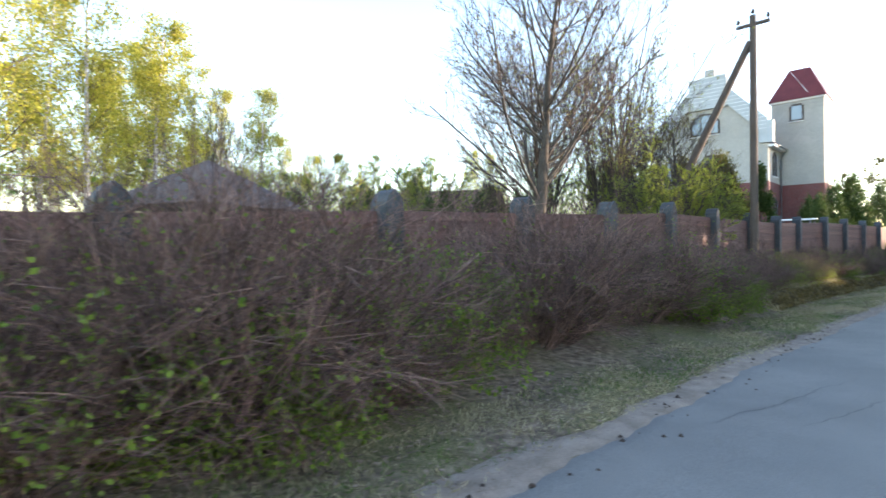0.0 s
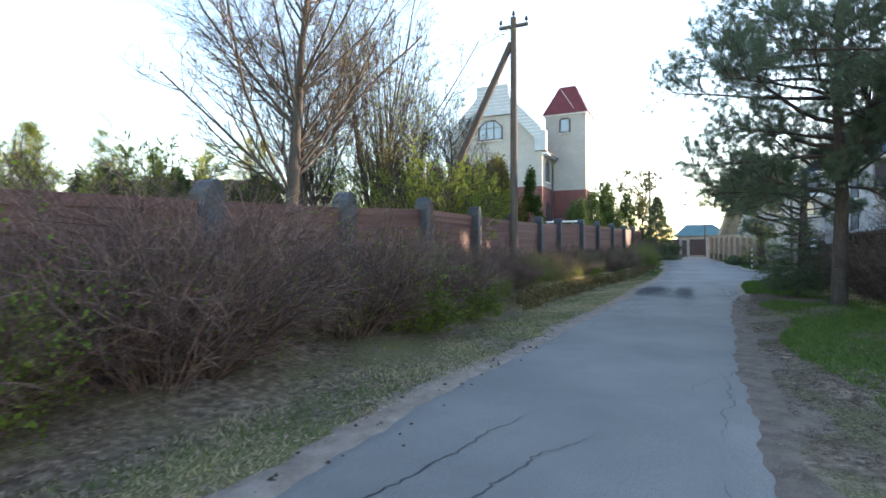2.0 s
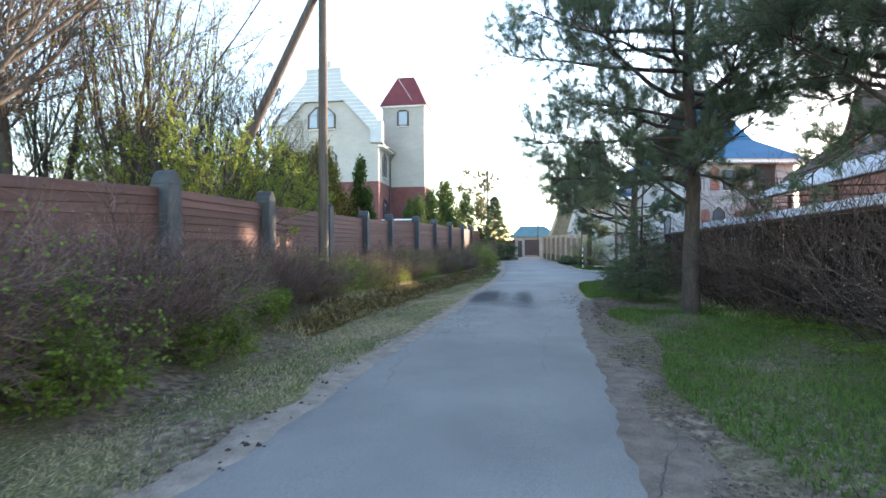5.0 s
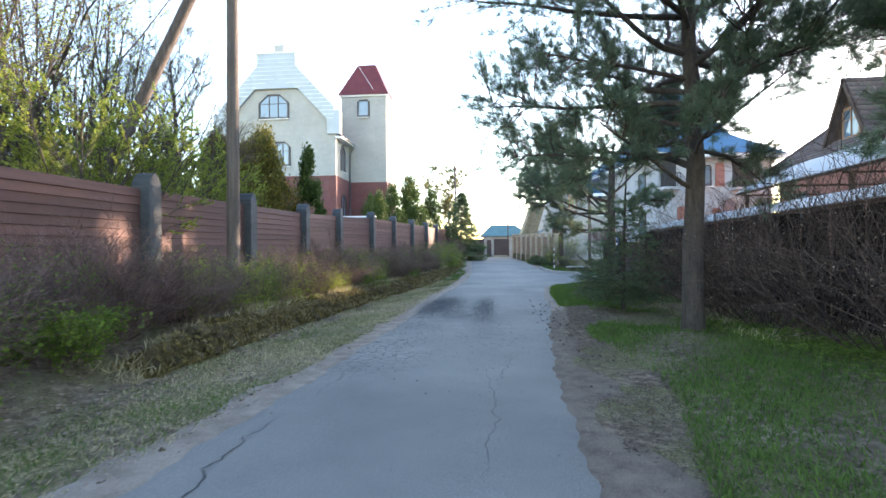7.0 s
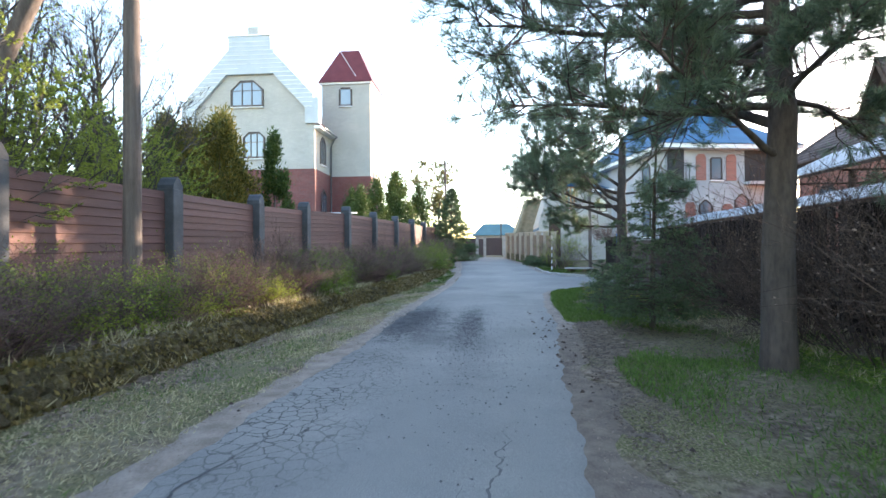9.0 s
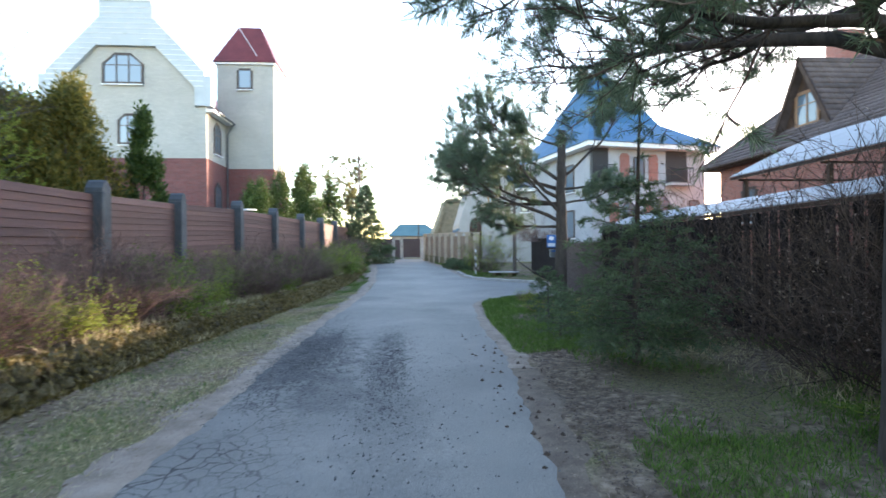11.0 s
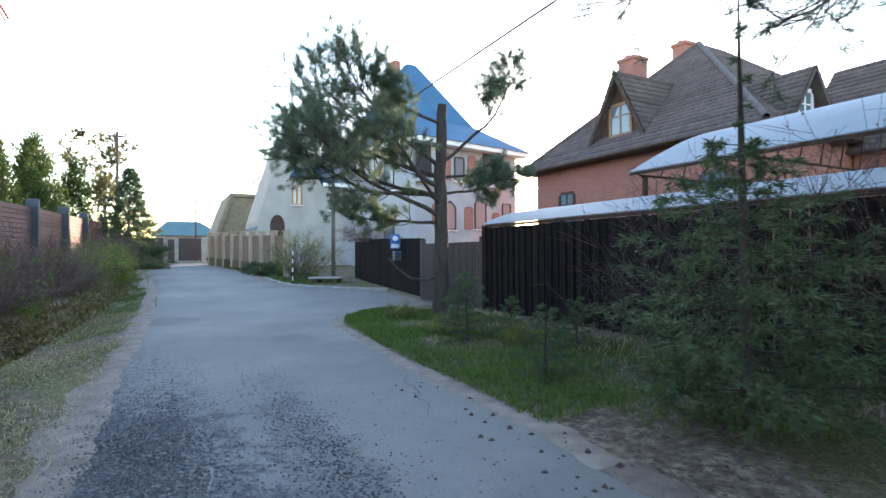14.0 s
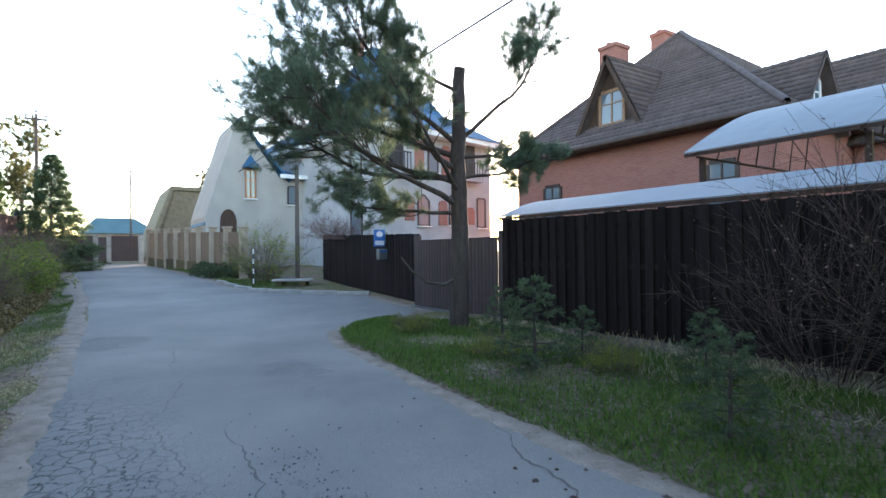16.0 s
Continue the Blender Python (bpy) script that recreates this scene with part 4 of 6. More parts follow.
def tan_fence():
    f = thing("pier_fence", "tan board fence between stone piers along a grassy verge", "fence")
    pts = [Vector((5.0 - 2.7 * t, 52.0 + 15.2 * t)) for t in np.linspace(0, 1, 9)]
    for i, p in enumerate(pts):
        z = float(lerp_at(p.y, ROAD_Z)) + 0.25
        pier = part("pier", B(p.x - 0.17, p.x + 0.17, p.y - 0.17, p.y + 0.17, z - 0.6, z + 2.2, 0.02), FENCE_STONE, f, "tan stone pier")
        part("pier_cap", B(p.x - 0.23, p.x + 0.23, p.y - 0.23, p.y + 0.23, z + 2.2, z + 2.28, 0.02), FENCE_STONE, pier)
        if i + 1 < len(pts):
            q = pts[i + 1]
            z2 = float(lerp_at(q.y, ROAD_Z)) + 0.25
            n = 13
            d = math.degrees(math.atan2(-(q.x - p.x), q.y - p.y))
            part("plinth", slab([(p.x - 0.1, p.y, z + 0.35), (p.x + 0.1, p.y, z + 0.35), (q.x + 0.1, q.y, z2 + 0.35), (q.x - 0.1, q.y, z2 + 0.35)], 0.9), STONE, f, "rubble plinth")
            for k in range(n):
                c = p.lerp(q, (k + 1) / (n + 1))
                zz = z + (z2 - z) * (k + 1) / (n + 1)
                part("board", B(-0.012, 0.012, -0.058, 0.058, 0.37, 2.0, 0.004), FENCE_PANEL, f, at=pose(c.x, c.y, zz, 0, 0, d))
    g = thing("end_gates", "brown sheet gates between pale posts closing the lane", "gate")
    for a0, a1 in ((-6.2, -4.5), (-4.2, -2.4), (-2.1, -0.9), (0.2, 1.9)):
        part("leaf", B(a0, a1, 71.0, 71.06, 1.15, 3.0, 0.01), GATE_BROWN, g)
        for k in range(int((a1 - a0) / 0.2)):
            part("rib", B(a0 + 0.08 + k * 0.2, a0 + 0.14 + k * 0.2, 70.97, 71.0, 1.18, 2.97), GATE_BROWN, g)
    for a in (-6.35, -4.35, -2.25, -0.75, 0.05, 2.1):
        part("post", B(a - 0.14, a + 0.14, 70.86, 71.14, 0.7, 3.1, 0.02), CONCRETE, g)
    part("wicket", B(-0.6, -0.1, 71.02, 71.06, 1.0, 2.9), GATE_BROWN, g)


red_fence()
dark_fence()
canopy(9.5, 15.5, 14.0, 32.1, 3.68, 5.25, 6, "white arched polycarbonate carport roof on dark trusses")
canopy(7.25, 9.45, 14.0, 35.65, 2.46, 2.92, 7, "low white polycarbonate canopy behind the dark fence")
tan_fence()
# ---- poles and wires ----
def pole_at(name, label, x, y, zg, zt, r, arm=True, brace=None):
    p = thing(name, label, "utility pole")
    V, F = tubes([(np.linspace((x, y, zg - 0.5), (x, y, zt), 12), np.linspace(r, r * 0.75, 12))], 12)
    put("pole", mesh_of("pole", V, F, POLE_WOOD, True), p, "weathered round timber pole")
    if arm:
        part("crossarm", B(x - 0.62, x + 0.62, y - 0.06, y + 0.06, zt - 0.42, zt - 0.3, 0.01), POLE_WOOD, p)
        for dx, dz in ((-0.55, -0.3), (0.55, -0.3), (0.0, 0.0)):
            V, F = tubes([([(x + dx, y, zt + dz), (x + dx, y, zt + dz + 0.1), (x + dx, y, zt + dz + 0.11), (x + dx, y, zt + dz + 0.18), (x + dx, y, zt + dz + 0.19), (x + dx, y, zt + dz + 0.26)], [0.02, 0.02, 0.07, 0.075, 0.045, 0.05])], 8)
            put("insulator", mesh_of("insulator", V, F, BLACK, True), p, "dark insulator")
    if brace:
        V, F = tubes([(np.linspace(brace, (x - 0.1, y, zt - 1.05), 10), np.linspace(r * 1.05, r * 0.8, 10))], 10)
        put("brace", mesh_of("brace", V, F, POLE_WOOD, True), p, "slanting timber prop")
    return p


pole_at("utility_pole", "weathered wooden power pole with crossarm and slanting prop", -6.35, 24.1, 0.8, 11.3, 0.17, True, (-10.9, 23.7, 1.0))
pole_at("utility_pole", "distant wooden power pole with crossarm", -4.1, 71.0, 0.9, 11.3, 0.13)
pole_at("lamp_pole", "thin distant pole beside the gates", 2.0, 80.6, 0.9, 9.15, 0.085, False)
pole_at("concrete_post", "plain grey concrete post behind the yellowing shrub", 7.3, 51.0, 0.2, 5.9, 0.12, False)
s = np.linspace(0, 1, 24)
a, b = np.array([6.7, 60.4, 6.75]), np.array([5.95, 6.0, 7.35])
P = a + (b - a) * s[:, None] - np.array([0, 0, 1.0]) * (4 * 0.1 * s * (1 - s))[:, None]
V, F = tubes([(P, [0.03] * 24)], 4)
put("service_wire", mesh_of("service_wire", V, F, BLACK), None, "thin black overhead service wire", "wire")
# ---- plants ----
def unit(v):
    return v / (np.linalg.norm(v) + 1e-9)


def wander(p, d, length, n, wob, lift, r):
    """A bending path of n points from p along d."""
    pts, q, e = [np.array(p, float)], np.array(p, float), unit(np.array(d, float))
    for _ in range(n - 1):
        e = unit(e + r.normal(size=3) * wob + np.array([0, 0, lift]))
        q = q + e * length / (n - 1)
        pts.append(q.copy())
    return np.array(pts), e


def sprout(path, k, t0, t1, angle, r):
    """k side directions along a path, leaving it at about the angle."""
    out = []
    for t in np.sort(r.uniform(t0, t1, k)):
        f = t * (len(path) - 1)
        i = min(int(f), len(path) - 2)
        p = path[i] + (path[i + 1] - path[i]) * (f - i)
        a = unit(path[i + 1] - path[i])
        s = unit(np.cross(a, r.normal(size=3)))
        g = math.radians(angle) * r.uniform(0.7, 1.25)
        out.append((p, a * math.cos(g) + s * math.sin(g), t))
    return out


def branching(r, base, d, length, rad, levels, wob=0.12, lift=0.06):
    """Rods of a branching plant; levels: (children, from, to, angle, length ratio, radius ratio). Gives all paths by level and the twig points."""
    out, tips = [[] for _ in range(len(levels) + 1)], []
    todo = [(np.array(base, float), np.array(d, float), length, rad, 0)]
    while todo:
        p, e, ln, ra, lv = todo.pop()
        n = max(10 - 2 * lv, 4)
        path, _ = wander(p, e, ln, n, wob * (1 + 0.3 * lv), lift, r)
        out[lv].append((path, np.linspace(ra, ra * (0.3 if lv else 0.45), n)))
        if lv == len(levels):
            tips.append(path)
            continue
        k, t0, t1, ang, lr, share = levels[lv]
        for q, s, t in sprout(path, k, t0, t1, ang, r):
            todo.append((q, s, ln * lr * (1.15 - 0.55 * t) * r.uniform(0.75, 1.2), max(ra * share * (1.1 - 0.5 * t), 0.009), lv + 1))
    return out, np.array(tips)


def along(tips, k, r, t0=0.2):
    """k points on every twig."""
    n = tips.shape[1]
    f = r.uniform(t0, 1, (len(tips), k)) * (n - 1)
    i = np.minimum(f.astype(int), n - 2)
    a = np.arange(len(tips))[:, None]
    P = tips[a, i] + (tips[a, i + 1] - tips[a, i]) * (f - i)[..., None]
    D = tips[a, i + 1] - tips[a, i]
    return P.reshape(-1, 3), (D / (np.linalg.norm(D, axis=-1, keepdims=True) + 1e-9)).reshape(-1, 3)


def rods(name, paths, sides, material, parent, label="", kind=""):
    V, F = tubes(paths, sides)
    return put(name, mesh_of(name, V, F, material, True), parent, label, kind=kind)


def bare_tree(name, label, seed, height, stems, spread, leaf, leaf_n, leaf_size, lean=0.0, levels=None, trunk_h=None, rad=0.2, bark=None):
    r = np.random.default_rng(seed)
    t = thing(name, label, "tree")
    levels = levels or [(9, 0.25, 0.95, 38, 0.5, 0.5), (6, 0.2, 0.95, 40, 0.5, 0.5), (5, 0.15, 1.0, 40, 0.5, 0.55)]
    paths, tips = [[], [], [], [], []], []
    trunk_h = height * 0.18 if trunk_h is None else trunk_h
    if trunk_h > 0:
        p, e = wander((0, 0, -0.4), (0.02, 0, 1), trunk_h + 0.4, 6, 0.03, 0, r)
        paths[0].append((p, np.linspace(rad * 1.25, rad, 6)))
    else:
        p = np.array([[0, 0, -0.3]])
    for i in range(stems):
        a = 2 * math.pi * i / stems + r.uniform(-0.4, 0.4)
        s = spread * r.uniform(0.3, 1.1) * (0 if i == 0 and trunk_h else 1)
        b = p[-1] - np.array([0, 0, r.uniform(0, 0.5) * min(trunk_h, 1)]) if trunk_h else np.array([math.cos(a), math.sin(a), -0.2]) * r.uniform(0.05, 0.45)
        o, tp = branching(r, b, (math.cos(a) * s, math.sin(a) * s, 1), (height - trunk_h) * r.uniform(0.8, 1.05) * (1 - 0.25 * s), rad * (0.36 if trunk_h else 0.3) * r.uniform(0.7, 1), levels, 0.07, 0.025)
        for k, q in enumerate(o):
            paths[k if trunk_h == 0 else min(k + (1 if k else 0), 4)].extend(q)
        tips.append(tp)
    tips = np.concatenate(tips)
    thick = paths[0]
    for i, q in enumerate(thick):
        rods("trunk" if i == 0 else "limb", [q], 9, bark or BARK_GREY, t, "grey furrowed bark")
    mid = [q for l in paths[1:3] for q in l]
    if mid:
        rods("branchwork", mid, 4, bark or BARK_GREY, t, "thin grey branches", "stuff")
    fine = [(q[::2] if len(q) > 4 else q, w[::2] if len(q) > 4 else w) for l in paths[3:] for q, w in l]
    if fine:
        rods("twigwork", fine, 3, TWIG, t, "fine bare twigs", "stuff")
    if leaf_n:
        P, D = along(tips, leaf_n, r)
        V, F = leaves(P, leaf_size, 0.8, D)
        put("foliage", mesh_of("foliage", V, F, leaf), t, "sparse fresh spring leaves", kind="stuff")
    return t


def crowned_tree(seed, height, rad, label):
    """A bare tree with one leader, limbs that leave it sideways and bend upwards, and a wide crown of fine twigs."""
    r = np.random.default_rng(seed)
    t = thing("bare_tree", label, "tree")
    lead, _ = wander((0, 0, -0.4), (0.03, 0.0, 1), height, 16, 0.035, 0.03, r)
    rods("trunk", [(lead, np.concatenate([[rad * 1.35, rad * 1.1], np.linspace(rad, 0.02, 14)]))], 10, BARK_GREY, t, "dark furrowed trunk")
    mid, fine, tips = [], [], []
    for q, d, u in sprout(lead, 30, 0.22, 0.95, 50, r):
        ln = height * 0.56 * (1.15 - 0.88 * u)
        o, tp = branching(r, q, d, ln, rad * 0.3 * (1.1 - 0.75 * u), [(9, 0.18, 0.95, 42, 0.44, 0.45), (6, 0.15, 0.95, 40, 0.5, 0.5), (4, 0.2, 1.0, 40, 0.55, 0.6)], 0.06, 0.07)
        rods("limb", o[0], 7, BARK_GREY, t, "upward-curving grey limb")
        mid.extend(o[1])
        fine.extend((p[[0, 2, 5]], w[[0, 2, 5]] * 0.8) for p, w in o[2])
        fine.extend((p[[0, -1]], np.array([0.008, 0.005])) for p, w in o[3])
        tips.append(tp)
    rods("branchwork", mid, 4, BARK_GREY, t, "thin grey branches", "stuff")
    rods("twigwork", fine, 3, TWIG, t, "fine bare twigs", "stuff")
    P, D = along(np.concatenate(tips), 1, r)
    V, F = leaves(P, 0.045, 0.8, D)
    put("foliage", mesh_of("foliage", V, F, LEAF_BIRCH), t, "scattered opening buds", kind="stuff")
    return t


def birch(seed, height):
    r = np.random.default_rng(seed)
    t = thing("birch_tree", "tall slender birch with white trunk and fresh yellow-green leaves", "tree", group="birches behind the fence")
    path, _ = wander((0, 0, -0.4), (0, 0, 1), height, 14, 0.025, 0.02, r)
    rods("trunk", [(path, np.linspace(0.15, 0.02, 14))], 8, BARK_BIRCH, t, "white birch trunk")
    ps, tips = [], []
    for q, s, u in sprout(path, 46, 0.22, 0.98, 48, r):
        ln = height * 0.2 * (1.15 - u) + 0.5
        p, e = wander(q, s, ln, 6, 0.12, 0.02, r)
        ps.append((p, np.linspace(0.03 * (1.2 - u), 0.008, 6)))
        for q2, s2, u2 in sprout(p, 6, 0.25, 1.0, 45, r):
            p2, _ = wander(q2, s2, ln * 0.45, 5, 0.15, -0.12, r)
            ps.append((p2, np.linspace(0.01, 0.004, 5)))
            tips.append(p2)
    rods("branchwork", ps, 3, TWIG, t, "thin drooping branches", "stuff")
    P, D = along(np.array(tips), 52, r, 0.0)
    V, F = leaves(P + r.normal(size=P.shape) * 0.22, 0.11, 0.9, D, 0.75)
    put("crown", mesh_of("crown", V, F, LEAF_BIRCH), t, "airy yellow-green spring foliage", kind="stuff")
    return t


def needle_tufts(P, D, per, length, width, r):
    """Bundles of thin needles fanning from every point."""
    n = len(P)
    Q, E = np.repeat(P, per, 0), np.repeat(D, per, 0)
    E = E * 0.9 + r.normal(size=E.shape) * 0.62
    Q = Q + r.normal(size=Q.shape) * length * 0.16
    return leaves(Q, length, 0.1, E / (np.linalg.norm(E, axis=1, keepdims=True) + 1e-9), width)


def pine(seed, limbs, trunk, trunk_r, per, label, sub=9, group="", tuft=16, stub=False):
    """A pine from its trunk line and its main limbs (start share, direction, length)."""
    r = np.random.default_rng(seed)
    t = thing("pine_tree", label, "tree", group=group)
    tp = np.array(trunk, float)
    s = np.linspace(0, 1, 16)
    path = np.stack([np.interp(s, np.linspace(0, 1, len(tp)), tp[:, k]) for k in range(3)], 1)
    path[1:-1] += r.normal(size=(14, 3)) * 0.02
    rods("trunk", [(path, np.concatenate([[trunk_r * 1.3], np.linspace(trunk_r * 1.05, trunk_r * (0.62 if stub else 0.2), 15)]))], 12, BARK_PINE, t, "scaly grey-brown pine trunk")
    big, small, tips = [], [], []
    for u, d, ln, bend in limbs:
        f = u * 15
        i = min(int(f), 14)
        b = path[i] + (path[i + 1] - path[i]) * (f - i)
        p, e = wander(b, d, ln, 9, 0.13, bend, r)
        big.append((p, np.linspace(0.022 + 0.011 * ln, 0.01, 9)))
        for q, s_, u_ in sprout(p, int(sub * ln / 2) + 3, 0.3, 1.0, 50, r):
            p2, _ = wander(q, s_ + np.array([0, 0, 0.25]), ln * 0.32 * (1.25 - 0.6 * u_), 6, 0.16, 0.05, r)
            small.append((p2, np.linspace(0.014, 0.006, 6)))
            tips.append(p2[2:])
            for q3, s3, u3 in sprout(p2, 5, 0.2, 1.0, 45, r):
                p3, _ = wander(q3, s3 + np.array([0, 0, 0.3]), ln * 0.13, 4, 0.15, 0.1, r)
                small.append((p3, np.linspace(0.008, 0.004, 4)))
                tips.append(p3)
    for q in big:
        rods("limb", [q], 7, BARK_PINE, t, "crooked bare pine limb")
    rods("twigwork", small, 3, TWIG, t, "thin pine twigs", "stuff")
    P, D = along(np.array(tips), per + 1, r, 0.35)
    V, F = needle_tufts(P, D, tuft, 0.13, 0.055, r)
    put("needles", mesh_of("needles", V, F, NEEDLE_PINE), t, "blue-green needle tufts", kind="stuff")
    return t


def spruce(name, label, seed, height, radius, clear, per=10, dense=1.0, leader=0.0, material=None, size=0.07):
    r = np.random.default_rng(seed)
    t = thing(name, label, "tree")
    path, _ = wander((0, 0, -0.2), (0, 0, 1), height + 0.2, 14, 0.012, 0.02, r)
    rods("trunk", [(path, np.linspace(0.02 + 0.011 * height, 0.008, 14))], 8, BARK_PINE, t, "thin straight trunk")
    ps, tips = [], []
    n = int(34 * dense * height / 2.5) + 10
    for i in range(n):
        u = clear + (1 - clear) * (i / n) ** (1.0 + leader * 1.2)
        a = i * 2.4 + r.uniform(-0.3, 0.3)
        ln = radius * (1 - u) ** 0.8 * r.uniform(0.75, 1.15) + 0.08
        if leader:
            ln = radius * (max(1 - u / leader, 0.0) ** 0.6 * min(1, 0.6 + u * 1.6) + 0.1) * r.uniform(0.7, 1.2)
            if u > leader and i % 4:
                continue
        f = u * 13
        b = path[min(int(f), 12)] + (path[min(int(f), 12) + 1] - path[min(int(f), 12)]) * (f - min(int(f), 12))
        p, _ = wander(b, (math.cos(a), math.sin(a), 0.2 - 0.3 * (1 - u)), ln, 7, 0.05, 0.04, r)
        ps.append((p, np.linspace(0.006 + 0.007 * ln, 0.003, 7)))
        tips.append(np.array([p[int(k)] for k in np.linspace(2, 6, 4)]))
        for q, s_, u_ in sprout(p, 1 if leader and u > leader else int(4 + ln * 9), 0.2, 1.0, 50, r):
            s_[2] = s_[2] * 0.3 - 0.15
            p2, _ = wander(q, s_, ln * 0.42 * (1.2 - 0.7 * u_) + 0.05, 4, 0.08, -0.05, r)
            ps.append((p2, np.linspace(0.004, 0.002, 4)))
            tips.append(p2)
    rods("branchwork", ps, 3, BARK_PINE, t, "thin spreading branches", "stuff")
    P, D = along(np.array(tips), per, r, 0.0)
    V, F = needle_tufts(P, D, 5, size, 0.16, r)
    put("needles", mesh_of("needles", V, F, material or NEEDLE_SPRUCE), t, "dark green needles", kind="stuff")
    return t


def thuja(label, seed, height, radius, material, n=9000):
    r = np.random.default_rng(seed)
    t = thing("thuja", label, "tree")
    rods("trunk", [(np.linspace((0, 0, -0.3), (0, 0, height * 0.8), 6), np.linspace(0.09, 0.02, 6))], 6, BARK_GREY, t)
    k = 90
    u, a = r.uniform(0, 1, k) ** 1.2, r.uniform(0, 2 * np.pi, k)
    R = radius * np.minimum(0.7 + 1.5 * u, 1.0) * (1.0 - u) ** 0.75 * r.uniform(0.5, 1.15, k)
    C = np.stack([R * np.cos(a), R * np.sin(a), u * height * 0.94 + 0.2], 1)
    i = r.integers(0, k, n)
    P = C[i] + r.normal(size=(n, 3)) * np.array([0.13, 0.13, 0.26]) * (0.5 + 0.35 * radius)
    P[:, 2] = np.maximum(P[:, 2], 0.05)
    D = np.stack([np.cos(a[i]) * 0.5, np.sin(a[i]) * 0.5, np.full(n, 1.0)], 1)
    V, F = leaves(P, 0.2, 0.6, D, 0.35)
    put("foliage", mesh_of("foliage", V, F, material), t, "upright scaly sprays", kind="stuff")
    return t


def shrub(seed, height, radius, stems, leaf_n, leaf=None, twig=None, label="", leaf_size=0.05, up=0.55, fine_k=(7, 4), thick=0.0075, low=0.0):
    """A fan of thin stems from a narrow crown of roots, with two orders of twigs; low: leaves keep to the lower part."""
    r = np.random.default_rng(seed)
    t = thing("shrub", label, "shrub", group="hedge along the lane")
    ps, tips = [], []
    fine = []
    for i in range(stems):
        a, s = r.uniform(0, 2 * math.pi), r.uniform(0, 1) ** 0.55
        b = np.array([math.cos(a), math.sin(a), 0]) * s * radius * 0.3
        ln = height * r.uniform(0.65, 1.15) * (1.0 - 0.12 * s)
        p, e = wander(b - np.array([0, 0, 0.1]), (math.cos(a) * s * radius / height * 1.6, math.sin(a) * s * radius / height * 1.6, up + 0.3), ln, 6, 0.1, 0.012, r)
        ps.append((p, np.linspace(thick, thick * 0.35, 6)))
        for q, s_, u in sprout(p, fine_k[0], 0.18, 1.0, 33, r):
            p2, _ = wander(q, s_, ln * 0.4 * (1.2 - 0.7 * u), 4, 0.16, 0.03, r)
            fine.append((p2[[0, 2, 3]], np.array([0.5, 0.36, 0.2]) * thick))
            tips.append(p2)
            for q3, s3, u3 in sprout(p2, fine_k[1], 0.15, 0.95, 38, r):
                p3, _ = wander(q3, s3, ln * 0.19, 4, 0.18, 0.03, r)
                fine.append((p3[[0, 3]], np.array([0.32, 0.18]) * thick))
                tips.append(p3)
    rods("stemwork", ps, 3, twig or TWIG_RED, t, "dense upright stems", "stuff")
    rods("twigwork", fine, 3, twig or TWIG_RED, t, "dense thin twigs", "stuff")
    if leaf_n:
        P, D = along(np.array(tips), leaf_n, r, 0.3)
        patch = 0.25 + np.sin(P[:, 0] * 3.1 + seed) * np.sin(P[:, 1] * 2.7 + seed * 2) + 0.6 * np.sin(P[:, 2] * 4 + P[:, 0] * 2)
        keep = r.uniform(size=len(P)) < np.clip(0.35 + 0.6 * patch - low * (P[:, 2] / height - 0.4), 0.03, 1)
        V, F = leaves(P[keep], leaf_size, 0.7, D[keep], 0.75)
        put("foliage", mesh_of("foliage", V, F, leaf or LEAF_BUSH), t, "small fresh green leaves", kind="stuff")
    return t


def at_ground(x, y, rz=0.0, s=1.0, dz=0.0, sz=None):
    return pose(x, y, float(ground_z(x, y)) + dz, 0, 0, rz) @ Matrix.Diagonal((s, s, sz or s, 1))


rr = random.Random(11)
# hedge of spring shrubs between verge and fence
kinds = [shrub(1, 2.0, 1.3, 165, 0, thick=0.009, label="bare red-brown twiggy shrub beside a board fence"),
         shrub(2, 1.8, 1.25, 125, 4, thick=0.008, leaf_size=0.045, low=0.8, label="red-brown shrub coming into green leaf"),
         shrub(3, 1.5, 1.15, 65, 8, leaf_size=0.055, low=0.5, thick=0.006, label="shrub with bright fresh green leaves"),
         shrub(4, 1.95, 1.2, 155, 1, thick=0.009, leaf_size=0.04, label="dense bare shrub with scattered green buds"),
         shrub(5, 1.5, 1.2, 80, 5, leaf_size=0.045, thick=0.0065, leaf=LEAF_SPRING, label="yellow-green leafing shrub on a bank")]
